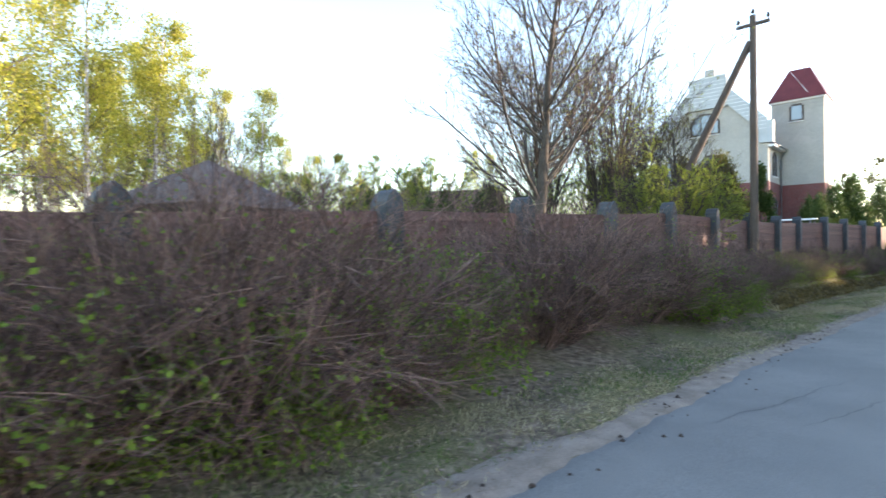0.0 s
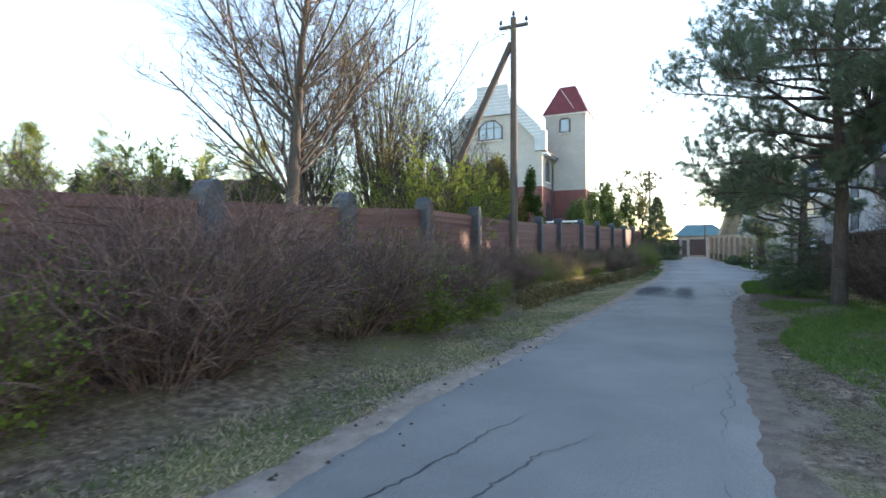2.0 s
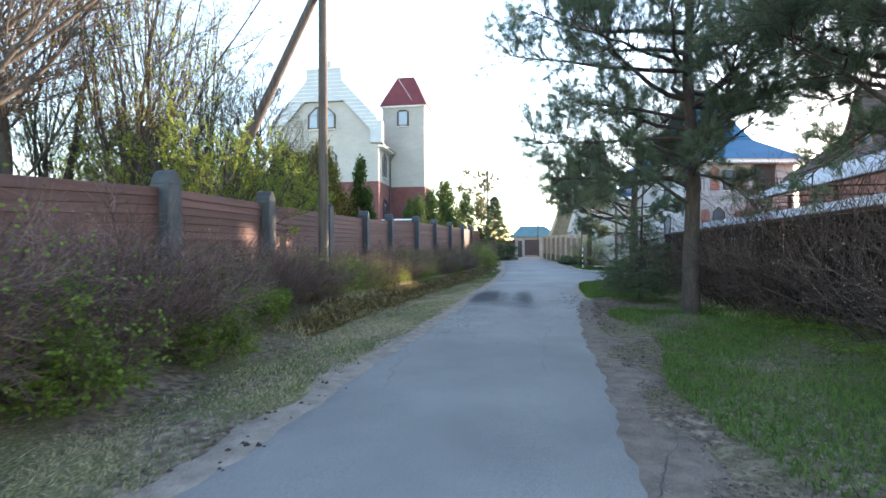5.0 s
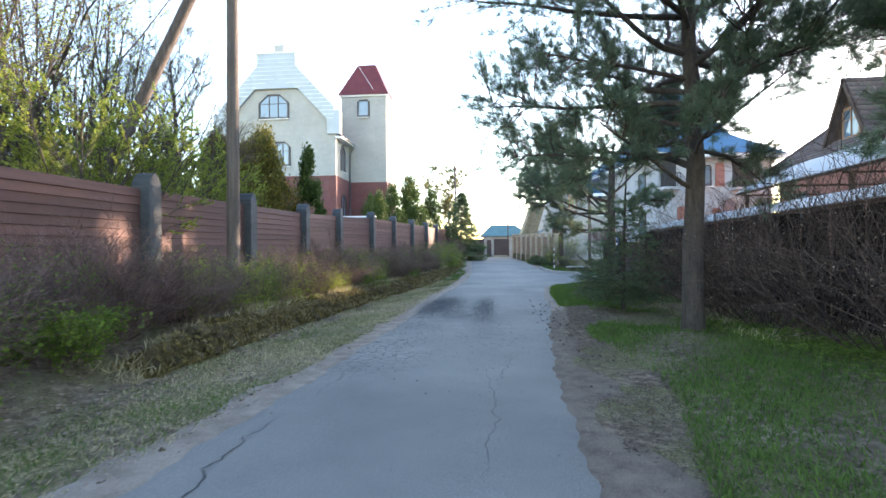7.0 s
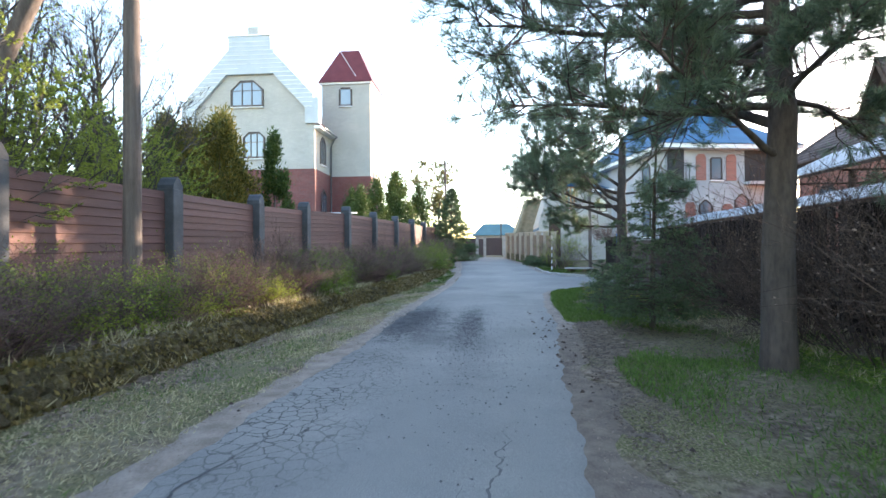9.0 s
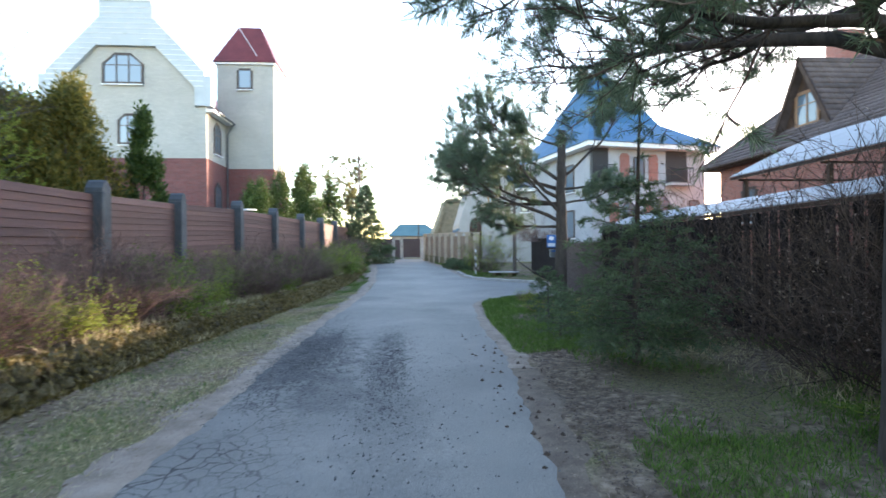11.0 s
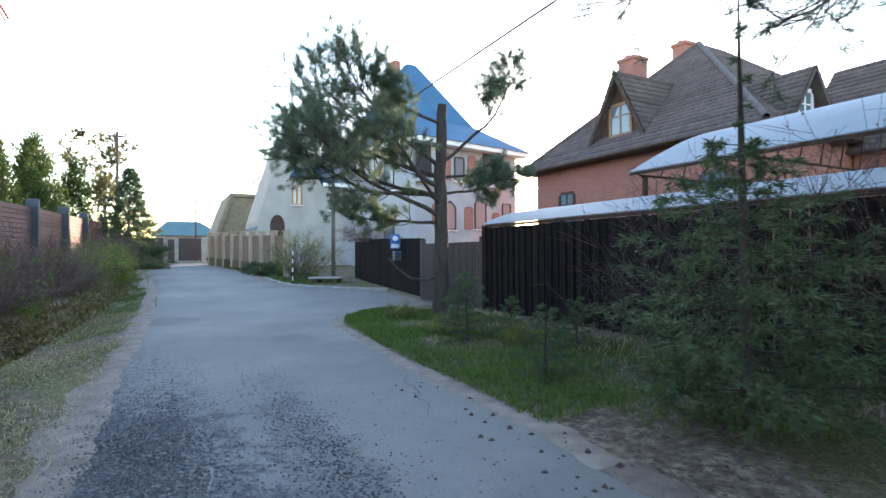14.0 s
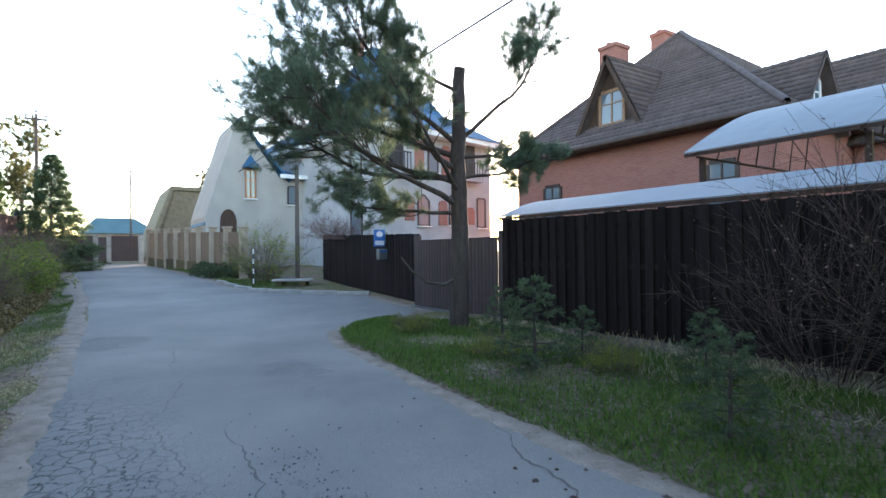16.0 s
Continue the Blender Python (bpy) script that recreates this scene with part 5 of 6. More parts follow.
# place along the bank, kind and size of each shrub
clumps = [(-5.2, -2.6, 1, 1.0), (-5.3, -0.9, 3, 1.05), (-5.0, 0.3, 1, 1.12), (-4.95, 1.7, 0, 1.25), (-5.7, 1.2, 3, 1.15), (-5.5, 2.6, 3, 1.1), (-4.45, 2.1, 2, 0.85), (-4.7, 1.2, 2, 0.7), (-4.8, 0.0, 3, 0.8), (-5.4, 3.8, 2, 1.35), (-5.8, 4.9, 1, 1.15), (-4.7, 3.3, 3, 0.7), (-5.5, 5.0, 1, 0.85), (-5.4, 4.3, 3, 0.8),
          (-5.45, 7.2, 0, 1.05), (-5.4, 7.7, 3, 0.92), (-5.3, 10.8, 3, 1.05), (-5.5, 11.4, 0, 0.8), (-5.6, 9.2, 1, 0.5), (-4.7, 12.5, 2, 0.98), (-5.3, 13.9, 0, 0.82), (-4.6, 14.7, 2, 0.85), (-5.4, 15.6, 3, 0.78), (-5.0, 16.9, 2, 0.8), (-5.4, 18.3, 0, 0.66), (-5.9, 17.4, 1, 0.72),
          (-5.0, 19.7, 3, 0.62), (-5.3, 20.9, 4, 0.85), (-5.1, 22.1, 1, 0.62), (-6.0, 26.2, 4, 0.85), (-6.0, 32.6, 1, 0.7), (-6.0, 21.6, 4, 0.9), (-5.8, 37.0, 4, 0.8)]
# further on the shrubs follow the bank wall, which nears the road
row = [4, 3, 4, 0, 2, 4, 1, 3, 0, 2, 3, 0, 1, 3, 4, 4, 2, 4, 4, 4, 2, 4, 3, 0]
for i, k in enumerate(row):
    y = 23.2 + i * 1.38
    clumps.append((float(lerp_at(y, WALL_FOOT)) - 1.3 + rr.uniform(-0.2, 0.2), y, k, (0.95 if k in (2, 4) else 0.66) * (1.2 if y > 43 else 1.0)))
used = set()
for x, y, k, z in clumps:
    m = at_ground(x, y, rr.uniform(0, 360), z * rr.uniform(0.95, 1.05), -0.05)
    if k in used:
        copy_thing(kinds[k], m)
    else:
        kinds[k].matrix_basis = m
        used.add(k)

# trees behind the board fence
tree = crowned_tree(21, 13.0, 0.23, "large bare broadleaf tree with a dark trunk and spreading limbs")
tree.matrix_basis = at_ground(-11.9, 16.6, 20, 1.0)
poplar = bare_tree("multi_stem_tree", "slender multi-stemmed tree with bare upright stems and first leaves", 22, 11.5, 13, 0.17, LEAF_SPRING, 6, 0.06, trunk_h=0, rad=0.17,
                   levels=[(11, 0.15, 0.97, 26, 0.3, 0.42), (5, 0.2, 0.95, 34, 0.45, 0.5), (2, 0.2, 1, 38, 0.5, 0.6)])
poplar.matrix_basis = at_ground(-11.5, 22.0, 0)
copy_thing(poplar, at_ground(-12.8, 27.0, 130, 0.9))
copy_thing(poplar, at_ground(-13.6, 25.4, 20, 1.0))
copy_thing(poplar, at_ground(-16.5, 24.0, 200, 1.0))
copy_thing(poplar, at_ground(-15.0, 31.5, 70, 0.8))
copy_thing(tree, at_ground(-14.2, 20.6, 140, 0.8))
copy_thing(tree, at_ground(-12.2, 31.0, 250, 0.66))
green = bare_tree("leafing_bush", "tall rounded bush in fresh green leaf behind the fence", 23, 4.6, 18, 0.62, LEAF_SPRING, 46, 0.052, trunk_h=0, rad=0.1,
                  levels=[(8, 0.2, 0.95, 36, 0.42, 0.5), (5, 0.2, 0.95, 40, 0.45, 0.55)])
green.matrix_basis = at_ground(-8.9, 21.8, 0, 1.0)
copy_thing(green, at_ground(-9.5, 24.2, 140, 1.0))
copy_thing(green, at_ground(-9.2, 26.5, 80, 0.85))
copy_thing(green, at_ground(-10.6, 30.0, 190, 0.95))
copy_thing(green, at_ground(-12.8, 24.5, 250, 1.1))
copy_thing(green, at_ground(-17.5, 13.0, 20, 0.8))
# thujas and conifers in the gardens
dark = thuja("dark green columnar thuja behind the fence", 31, 5.7, 0.95, THUJA)
dark.matrix_basis = at_ground(-9.9, 39.5, 0, 1, 0, 1.0)
gold = thuja("golden-tipped broad thuja behind the fence", 32, 5.8, 2.5, THUJA_GOLD, 16000)
gold.matrix_basis = at_ground(-11.7, 37.6, 0)
copy_thing(gold, at_ground(-12.4, 38.9, 60, 1.08))
copy_thing(gold, at_ground(-12.6, 36.6, 100, 0.92))
copy_thing(gold, at_ground(-14.0, 37.4, 200, 1.0))
broad = thuja("broad dark green thuja behind the fence", 33, 5.3, 1.6, THUJA, 8000)
broad.matrix_basis = at_ground(-13.2, 36.2, 0)
copy_thing(broad, at_ground(-15.0, 34.6, 90))
for x, y, s in ((-9.9, 54.0, 0.85), (-8.9, 53.0, 0.95), (-8.4, 56.0, 1.05), (-7.4, 58.5, 0.95), (-7.8, 62.0, 1.2), (-6.4, 66.0, 1.15), (-14, 17.8, 0.5), (-16.2, 15.2, 0.55), (-20, 16.0, 0.62), (-22.5, 12.5, 0.6), (-19.0, 10.0, 0.5), (-18.0, 20.5, 0.6), (-24.5, 19.5, 0.7), (-21.0, 24.5, 0.75), (-15.6, 14.6, 0.5), (-17.2, 17.0, 0.6), (-14.6, 19.2, 0.55), (-17.6, 12.0, 0.48), (-19.2, 14.4, 0.58), (-16.4, 10.2, 0.42), (-15.8, 21.6, 0.6)):
    copy_thing(broad, at_ground(x, y, rr.uniform(0, 360), s * rr.uniform(0.9, 1.1)))
fir = spruce("spruce_tree", "dark conical spruce at the end of the fence", 41, 6.6, 2.3, 0.03, 7, 1.2, size=0.18)
fir.matrix_basis = at_ground(-2.9, 62.5, 0)
copy_thing(fir, at_ground(-34, 30, 40, 0.9))
copy_thing(fir, at_ground(-30, 22, 90, 0.75))
larch = bare_tree("larch_tree", "pale sunlit leafing tree behind the fence end, reused as an added sun screen", 42, 11.0, 5, 0.25, LARCH_LEAF, 34, 0.15, trunk_h=3, rad=0.16, levels=[(16, 0.1, 0.97, 55, 0.22, 0.4), (6, 0.2, 0.95, 42, 0.5, 0.5)])
larch.matrix_basis = at_ground(-5.4, 75.5, 0)
copy_thing(larch, at_ground(-9.5, 72, 100, 0.75))
copy_thing(larch, at_ground(10.0, 84, 200, 0.9))
# larches added mostly hidden behind the blue house, to keep low sun off the fence
for x, y, z in ((12.5, 71.0, 0.62), (16.0, 74.0, 0.7), (19.5, 77.0, 0.75), (23.5, 75.0, 0.8)):
    copy_thing(larch, at_ground(x, y, x * 40, z))
# birch wood on the far left
bs = [birch(51, 15.0), birch(52, 13.0), birch(53, 16.0)]
spots = [(-24, 4.5), (-26, 7.5), (-22, 1.5), (-27, 3.5), (-30, 6.5), (-26, 0.5), (-33, 9.5), (-35, 4), (-38, 8.5), (-33, 0), (-40, 2), (-41, 12), (-44, 7), (-46, 16), (-30.0, 10.5), (-36, 14)]
for i, (x, y) in enumerate(spots):
    m = at_ground(x, y, rr.uniform(0, 360), rr.uniform(0.75, 1.0))
    if i < 3:
        bs[i].matrix_basis = m
    else:
        copy_thing(bs[i % 3], m)
for x, y, s in ((-33, 19.5, 0.62), (-31, 17, 0.6), (-45, 33, 0.6), (-42, 40, 0.65), (-38, 27, 0.5), (-55, 50, 0.9), (-36, 45, 0.55)):
    copy_thing(bs[rr.randrange(3)], at_ground(x, y, rr.uniform(0, 360), s))

# thicket beyond the garden
for i, (x, y, k, z) in enumerate(((-21, 9.5, bs[1], 0.36), (-22.5, 12.2, green, 1.0), (-20.5, 14.0, bs[0], 0.4), (-25, 15.5, poplar, 0.5), (-23, 17.5, bs[2], 0.38), (-20, 18.8, green, 1.15), (-24, 21.0, bs[1], 0.45), (-19.5, 23.5, poplar, 0.55),
                                  (-22, 26.5, bs[0], 0.5), (-19.0, 7.0, green, 0.8), (-27, 13.0, bs[1], 0.8), (-28.5, 11.0, poplar, 0.8), (-17.5, 29.0, green, 1.2), (-26, 29, bs[2], 0.5), (-21, 31, poplar, 0.7))):
    copy_thing(k, at_ground(x, y, 47.0 * i, z))
# conifers on the lane's right
limbs = []
for i in range(25):
    u = 0.3 + 0.68 * (i / 25) ** 1.05
    a = i * 2.4
    reach = (2.3 + 10 * (u - 0.2) if u < 0.36 else 4.0 - 2.9 * max(u - 0.5, 0) / 0.5)
    limbs.append((u, (math.cos(a), math.sin(a), 0.12 + 0.6 * u), reach * rr.uniform(0.75, 1.05), 0.035))
limbs += [(0.23, (-0.8, -0.4, 0.2), 2.7, 0.02), (0.28, (-0.95, 0.1, 0.15), 3.5, 0.02), (0.28, (-0.3, -0.9, 0.2), 2.2, 0.03), (0.36, (-0.95, -0.1, 0.2), 4.0, 0.02), (0.38, (-0.7, 0.6, 0.2), 3.8, 0.02), (0.44, (-0.9, -0.3, 0.25), 4.3, 0.02), (0.5, (-0.95, 0.2, 0.1), 4.5, 0.01), (0.5, (-0.6, -0.7, 0.2), 3.8, 0.02), (0.57, (-0.85, -0.45, 0.2), 4.2, 0.02),
          (0.42, (0.6, -0.7, 0.25), 3.4, 0.03), (0.37, (0.95, -0.2, 0.3), 3.9, 0.03), (0.29, (0.9, 0.1, 0.15), 1.9, 0.0), (0.33, (0.3, -0.95, 0.25), 2.8, 0.03), (0.26, (-0.5, 0.85, 0.5), 4.6, 0.01), (0.31, (0.15, 1.0, 0.08), 4.3, 0.0), (0.34, (0.5, 0.85, 0.1), 4.1, 0.0)]
limbs += [(0.40, (-0.25, 1.0, 0.12), 4.6, 0.01), (0.46, (0.45, 0.95, 0.1), 4.8, 0.01), (0.36, (0.15, 1.0, 0.1), 4.2, 0.01), (0.43, (0.9, 0.55, 0.1), 4.4, 0.02)]
big = pine(61, limbs, [(0, 0, -0.4), (0.03, 0.02, 3), (0.0, 0.05, 6), (0.1, 0, 9.5), (0.1, 0.1, 11.5)], 0.19, 3, "tall crooked pine beside the lane with dark needle tufts", sub=11, tuft=26)
big.matrix_basis = at_ground(4.15, 21.5, 0)
copy_thing(big, at_ground(6.2, 16.9, 165, 0.95, 0, 1.0))
limbs = [(0.42, (-0.95, 0.1, 0.35), 4.2, 0.03), (0.46, (-0.8, -0.4, 0.3), 3.0, 0.03), (0.50, (-0.85, 0.5, 0.35), 4.3, 0.05), (0.55, (-0.95, 0.0, 0.5), 4.4, 0.06), (0.6, (-0.75, 0.6, 0.55), 4.2, 0.07), (0.64, (-0.95, 0.25, 0.6), 3.9, 0.1), (0.88, (-0.95, 0.3, 0.1), 2.2, 0.12), (0.4, (-0.85, 0.5, -0.05), 2.4, -0.02), (0.52, (-0.75, 0.65, 0.2), 4.4, 0.04),
         (0.60, (0.95, -0.35, 0.15), 2.2, 0.03), (0.66, (0.9, -0.4, 0.4), 3.1, 0.14), (0.52, (0.9, -0.2, 0.2), 1.8, 0.0)]
small = pine(62, limbs, [(0, 0, -0.4), (0.02, 0, 2), (0.06, 0.02, 4), (0.1, 0, 5.5)], 0.2, 5, "pine with a sawn-off top and lopsided crown beside a driveway", sub=11, tuft=26, stub=True)
small.matrix_basis = at_ground(5.42, 34.8, 0, 1.0, 0, 1.02)
rods("limb", [(np.array([(0, 0, 1.05), (-0.5, -0.15, 0.92), (-1.0, -0.3, 1.0), (-1.4, -0.4, 1.25), (-1.65, -0.45, 1.5)]), np.linspace(0.04, 0.015, 5))], 7, BARK_GREY, small, "bare curved dead limb")
copy_thing(small, at_ground(41, 31, 130, 2.1))
young = spruce("young_spruce", "young spruce with dense lower branches and a thin leader", 63, 4.4, 1.3, 0.12, 6, 1.6, leader=0.64, size=0.08)
young.matrix_basis = at_ground(3.76, 25.4, 0)
baby = spruce("spruce_sapling", "small spruce sapling in the grass", 64, 1.3, 0.6, 0.05, 7, 1.1, size=0.06)
baby.matrix_basis = at_ground(3.95, 30.9, 0)
for x, y, s in ((3.35, 27.9, 0.75), (4.6, 32.4, 0.8), (5.0, 31.0, 0.6), (4.9, 29.0, 0.7)):
    copy_thing(baby, at_ground(x, y, rr.uniform(0, 360), s))
# bare thorny shrubs along the dark fence
thorn = [shrub(71, 3.2, 1.7, 42, 1, leaf=LITTER, twig=TWIG_DARK, leaf_size=0.035, up=0.3, thick=0.01, fine_k=(6, 3), label="tangled bare thorny shrub with withered buds before a dark fence"),
         shrub(72, 2.9, 1.6, 44, 1, leaf=LITTER, twig=TWIG_DARK, leaf_size=0.03, up=0.35, thick=0.01, fine_k=(6, 3), label="tangled leafless shrub before a dark fence")]
for i, (x, y, s) in enumerate(((6.1, 22.8, 1.0), (6.2, 24.6, 1.0), (6.3, 26.3, 1.05), (6.25, 20.9, 1.05), (6.2, 19.2, 1.1), (6.2, 17.4, 1.05), (6.2, 15.6, 1.0), (6.35, 28.2, 0.85), (6.1, 13.8, 1.0), (5.7, 23.7, 0.8), (5.7, 21.8, 0.85))):
    if i < 2:
        thorn[i].matrix_basis = at_ground(x, y, i * 70, s)
    else:
        copy_thing(thorn[i % 2], at_ground(x, y, rr.uniform(0, 360), s))
yellow = shrub(73, 2.5, 1.35, 75, 3, leaf=LEAF_SPRING, twig=TWIG, leaf_size=0.05, up=0.7, label="pale arching shrub with first yellow-green leaves")
yellow.matrix_basis = at_ground(5.3, 49.6, 0)
vine = shrub(75, 1.3, 0.9, 40, 0, twig=TWIG_RED, up=0.0, label="dry reddish vine hanging over the board fence")
vine.matrix_basis = pose(7.55, 46.2, 2.25)
copy_thing(vine, pose(7.75, 47.8, 2.3, 0, 0, 110))
low = shrub(74, 0.8, 1.0, 60, 6, leaf=NEEDLE_SPRUCE, twig=TWIG, leaf_size=0.09, up=0.2, label="low dark juniper on the verge")
low.matrix_basis = at_ground(4.05, 55.0, 0)
copy_thing(low, at_ground(4.5, 53.3, 60, 1.1))
for x, y in ((4.4, 35.0), (4.0, 31.9), (4.7, 30.2)):
    copy_thing(kinds[4], at_ground(x, y, rr.uniform(0, 360), 0.38))


# ---- grass, litter and gravel ----
def scatter(name, label, n, where, size, material, up=1.0, aspect=0.12, lay=0.0):
    """Blades or scraps spread over the ground where where(x, y) allows."""
    P = where(n)
    P = np.stack([P[:, 0], P[:, 1], ground_z(P[:, 0], P[:, 1]) + bumpy(P[:, 0], P[:, 1]) * 0.7 + lay], 1)
    D = np.zeros_like(P)
    D[:, 2] = up
    V, F = leaves(P, size, 0.55 if up else 1.0, D, aspect)
    if not up:
        V[:, 2] = np.repeat(P[:, 2], 4) + (V[:, 2] - np.repeat(P[:, 2], 4)) * 0.25 + 0.012
    put(name, mesh_of(name, V, F, material), None, label, "grass" if up else "litter", kind="stuff")


def field(fx, y0, y1, thresh, freq, seed):
    """Points with x from fx(y, u), thinned in patches."""
    def where(n):
        y, u = rng.uniform(y0, y1, n * 3) if y1 - y0 < 25 else y0 + (y1 - y0) * rng.uniform(0, 1, n * 3), rng.uniform(0, 1, n * 3)
        x = fx(y, u)
        v = np.sin(x * freq + seed + 1.3 * np.sin(y * freq * 0.6)) * np.sin(y * freq * 0.8 + seed * 2 + np.sin(x * freq)) + rng.normal(size=n * 3) * 0.35
        k = v > thresh
        return np.stack([x[k], y[k]], 1)[:n]
    return where


def LE(y):
    return lerp_at(y, LEFT_EDGE)


def RE(y):
    return lerp_at(y, RIGHT_EDGE)


scatter("dry_grass", "short dry straw-coloured verge grass", 64000, field(lambda y, u: LE(y) - 0.12 - (LE(y) - lerp_at(y, WALL_FOOT) - 0.1) * u ** 0.85, -4, 40, -0.35, 1.7, 0.0), 0.065, GRASS_DRY, 0.3)
scatter("verge_grass", "patchy green verge grass", 30000, field(lambda y, u: LE(y) - 0.25 - (LE(y) - lerp_at(y, WALL_FOOT) - 0.2) * u, -4, 60, 0.0, 1.1, 2.0), 0.065, GRASS_GREEN, 0.7)
scatter("lawn_grass", "lush green grass on the right verge", 42000, field(lambda y, u: RE(y) + 0.1 + 3.6 * u * np.clip((37.3 - y) / 2, 0.1, 1), 26.5, 37.4, -0.6, 1.3, 1.0), 0.1, GRASS_GREEN)
scatter("lawn_grass", "green grass beside the pine", 110000, field(lambda y, u: RE(y) + 0.85 + 3.4 * u + 0.25 * np.sin(y * 0.8), -2, 22.3, -0.6, 0.9, 3.0), 0.085, GRASS_GREEN, 0.8)
scatter("lawn_grass", "green grass behind the kerb", 14000, field(lambda y, u: RE(y) + 0.3 + 2.5 * u, 46.5, 66, -0.6, 1.2, 3.0), 0.13, GRASS_GREEN)
scatter("dry_grass", "pale withered grass before the dark fence", 7000, field(lambda y, u: 4.6 + 2.3 * u, 20, 35, 0.0, 1.5, 5.0), 0.16, GRASS_DRY, 0.5, aspect=0.06)
scatter("leaf_litter", "dead leaves under the hedge", 18000, field(lambda y, u: -3.3 - 3.4 * u, -5, 40, -0.2, 1.2, 1.5), 0.075, LITTER, 0.0, 0.7)
scatter("leaf_litter", "dead leaves and needles under the pines", 90000, field(lambda y, u: RE(y) + 0.25 + 5.4 * u ** 1.1, 5, 33, -0.5, 1.5, 2.5), 0.055, DARK_LITTER, 0.0, 0.4)
scatter("moss", "olive moss and withered stalks on the bank wall", 40000, field(lambda y, u: lerp_at(y, WALL_FOOT) - 0.1 - 0.55 * u, 17.4, 56, -0.45, 1.9, 1.0), 0.085, MOSS, 0.3, aspect=0.45)
scatter("dry_grass", "withered grass hanging over the bank wall", 5000, field(lambda y, u: lerp_at(y, WALL_FOOT) - 0.1 - 0.6 * u, 17, 56, -0.1, 1.5, 5.0), 0.2, GRASS_DRY, aspect=0.07)
scatter("lawn_grass", "thin grass tufts in the needle litter", 7000, field(lambda y, u: RE(y) + 0.9 + 4.0 * u, 22, 27, 0.45, 1.6, 3.0), 0.09, GRASS_GREEN)
scatter("leaf_litter", "pale dead leaves strewn on the verge", 2600, field(lambda y, u: LE(y) - 0.15 - 1.7 * u, -4, 40, -0.3, 1.4, 4.5), 0.06, LITTER, 0.0, 0.7, 0.03)
scatter("needle_litter", "fallen pine needles and twigs on the shoulder", 14000, field(lambda y, u: RE(y) - 0.05 + 1.1 * u, 4, 36, -0.4, 1.9, 0.7), 0.05, LITTER, 0.0, 0.2, 0.0)
scatter("shoulder_litter", "straw and twigs along the left road edge", 7000, field(lambda y, u: LE(y) + 0.03 - 0.6 * u, -3, 45, -0.3, 1.9, 2.7), 0.05, LITTER, 0.0, 0.2, 0.0)
scatter("ground_ivy", "low dark green ground leaves", 9000, field(lambda y, u: 4.6 + 2 * u, 11, 23, 0.1, 1.2, 0.5), 0.07, LEAF_BUSH, 0.0, 0.8, 0.05)
# ---- stones, kerb and small things ----
def stone_wall():
    w = thing("rubble_wall", "low mossy dry-stone wall holding the bank", "wall")
    r = random.Random(8)
    shapes = []
    for k in range(6):
        bm = bmesh.new()
        bmesh.ops.create_icosphere(bm, subdivisions=1, radius=0.5)
        for v in bm.verts:
            v.co = Vector([math.copysign(abs(c) ** 0.5, c) for c in v.co]) * (1 + 0.22 * noise.noise(v.co * 2.3 + Vector((k * 7, 0, 0))))
        me = bpy.data.meshes.new("stone")
        bm.to_mesh(me)
        bm.free()
        me.materials.append(STONE)
        shapes.append(me)
    def course(y, row):
        foot = float(lerp_at(y, WALL_FOOT))
        size = (r.uniform(0.1, 0.22), r.uniform(0.1, 0.24), r.uniform(0.08, 0.19), 1)
        z = float(lerp_at(y, ROAD_Z)) + 0.05 + row * 0.14 + r.uniform(-0.03, 0.03)
        turn = pose(foot - 0.27 - row * 0.05 + r.uniform(-0.06, 0.06), y + row * 0.07 + r.uniform(-0.05, 0.05), z, r.uniform(-35, 35), r.uniform(-35, 35), r.uniform(0, 360))
        return shapes[r.randrange(6)], turn @ Matrix.Diagonal(size)
    for k in range(100):
        for row in range(3):
            me, m = course(17.7 + k * 0.165, row)
            put("stone", me, w, at=m)
    rest = bmesh.new()
    for k in range(90):
        for row in range(3):
            me, m = course(34.3 + k * 0.22, row)
            n = len(rest.verts)
            rest.from_mesh(me)
            rest.verts.ensure_lookup_table()
            for v in rest.verts[n:]:
                v.co = m @ v.co
    q = np.random.default_rng(9)
    n = 14000
    y = q.uniform(17.6, 54, n)
    h = q.uniform(0, 1, n)
    on = np.sin(y * 2.1 + 3 * h) * np.sin(y * 0.7 + 1) + q.normal(size=n) * 0.5 > -0.55
    y, h = y[on], h[on]
    P = np.stack([lerp_at(y, WALL_FOOT) - 0.13 - 0.13 * h + q.normal(size=len(y)) * 0.035, y, lerp_at(y, ROAD_Z) + 0.03 + 0.46 * h], 1)
    D = np.tile(np.array([[0.55, 0.0, -0.75]]), (len(y), 1)) + q.normal(size=(len(y), 3)) * 0.3
    V, F = leaves(P, 0.075, 0.35, D, 0.4)
    put("moss", mesh_of("moss", V, F, MOSS), w, "olive moss hanging over the stones", kind="stuff")
    run = part("stone_run", rest, STONE, w)
    tagged(run, kind="stuff")


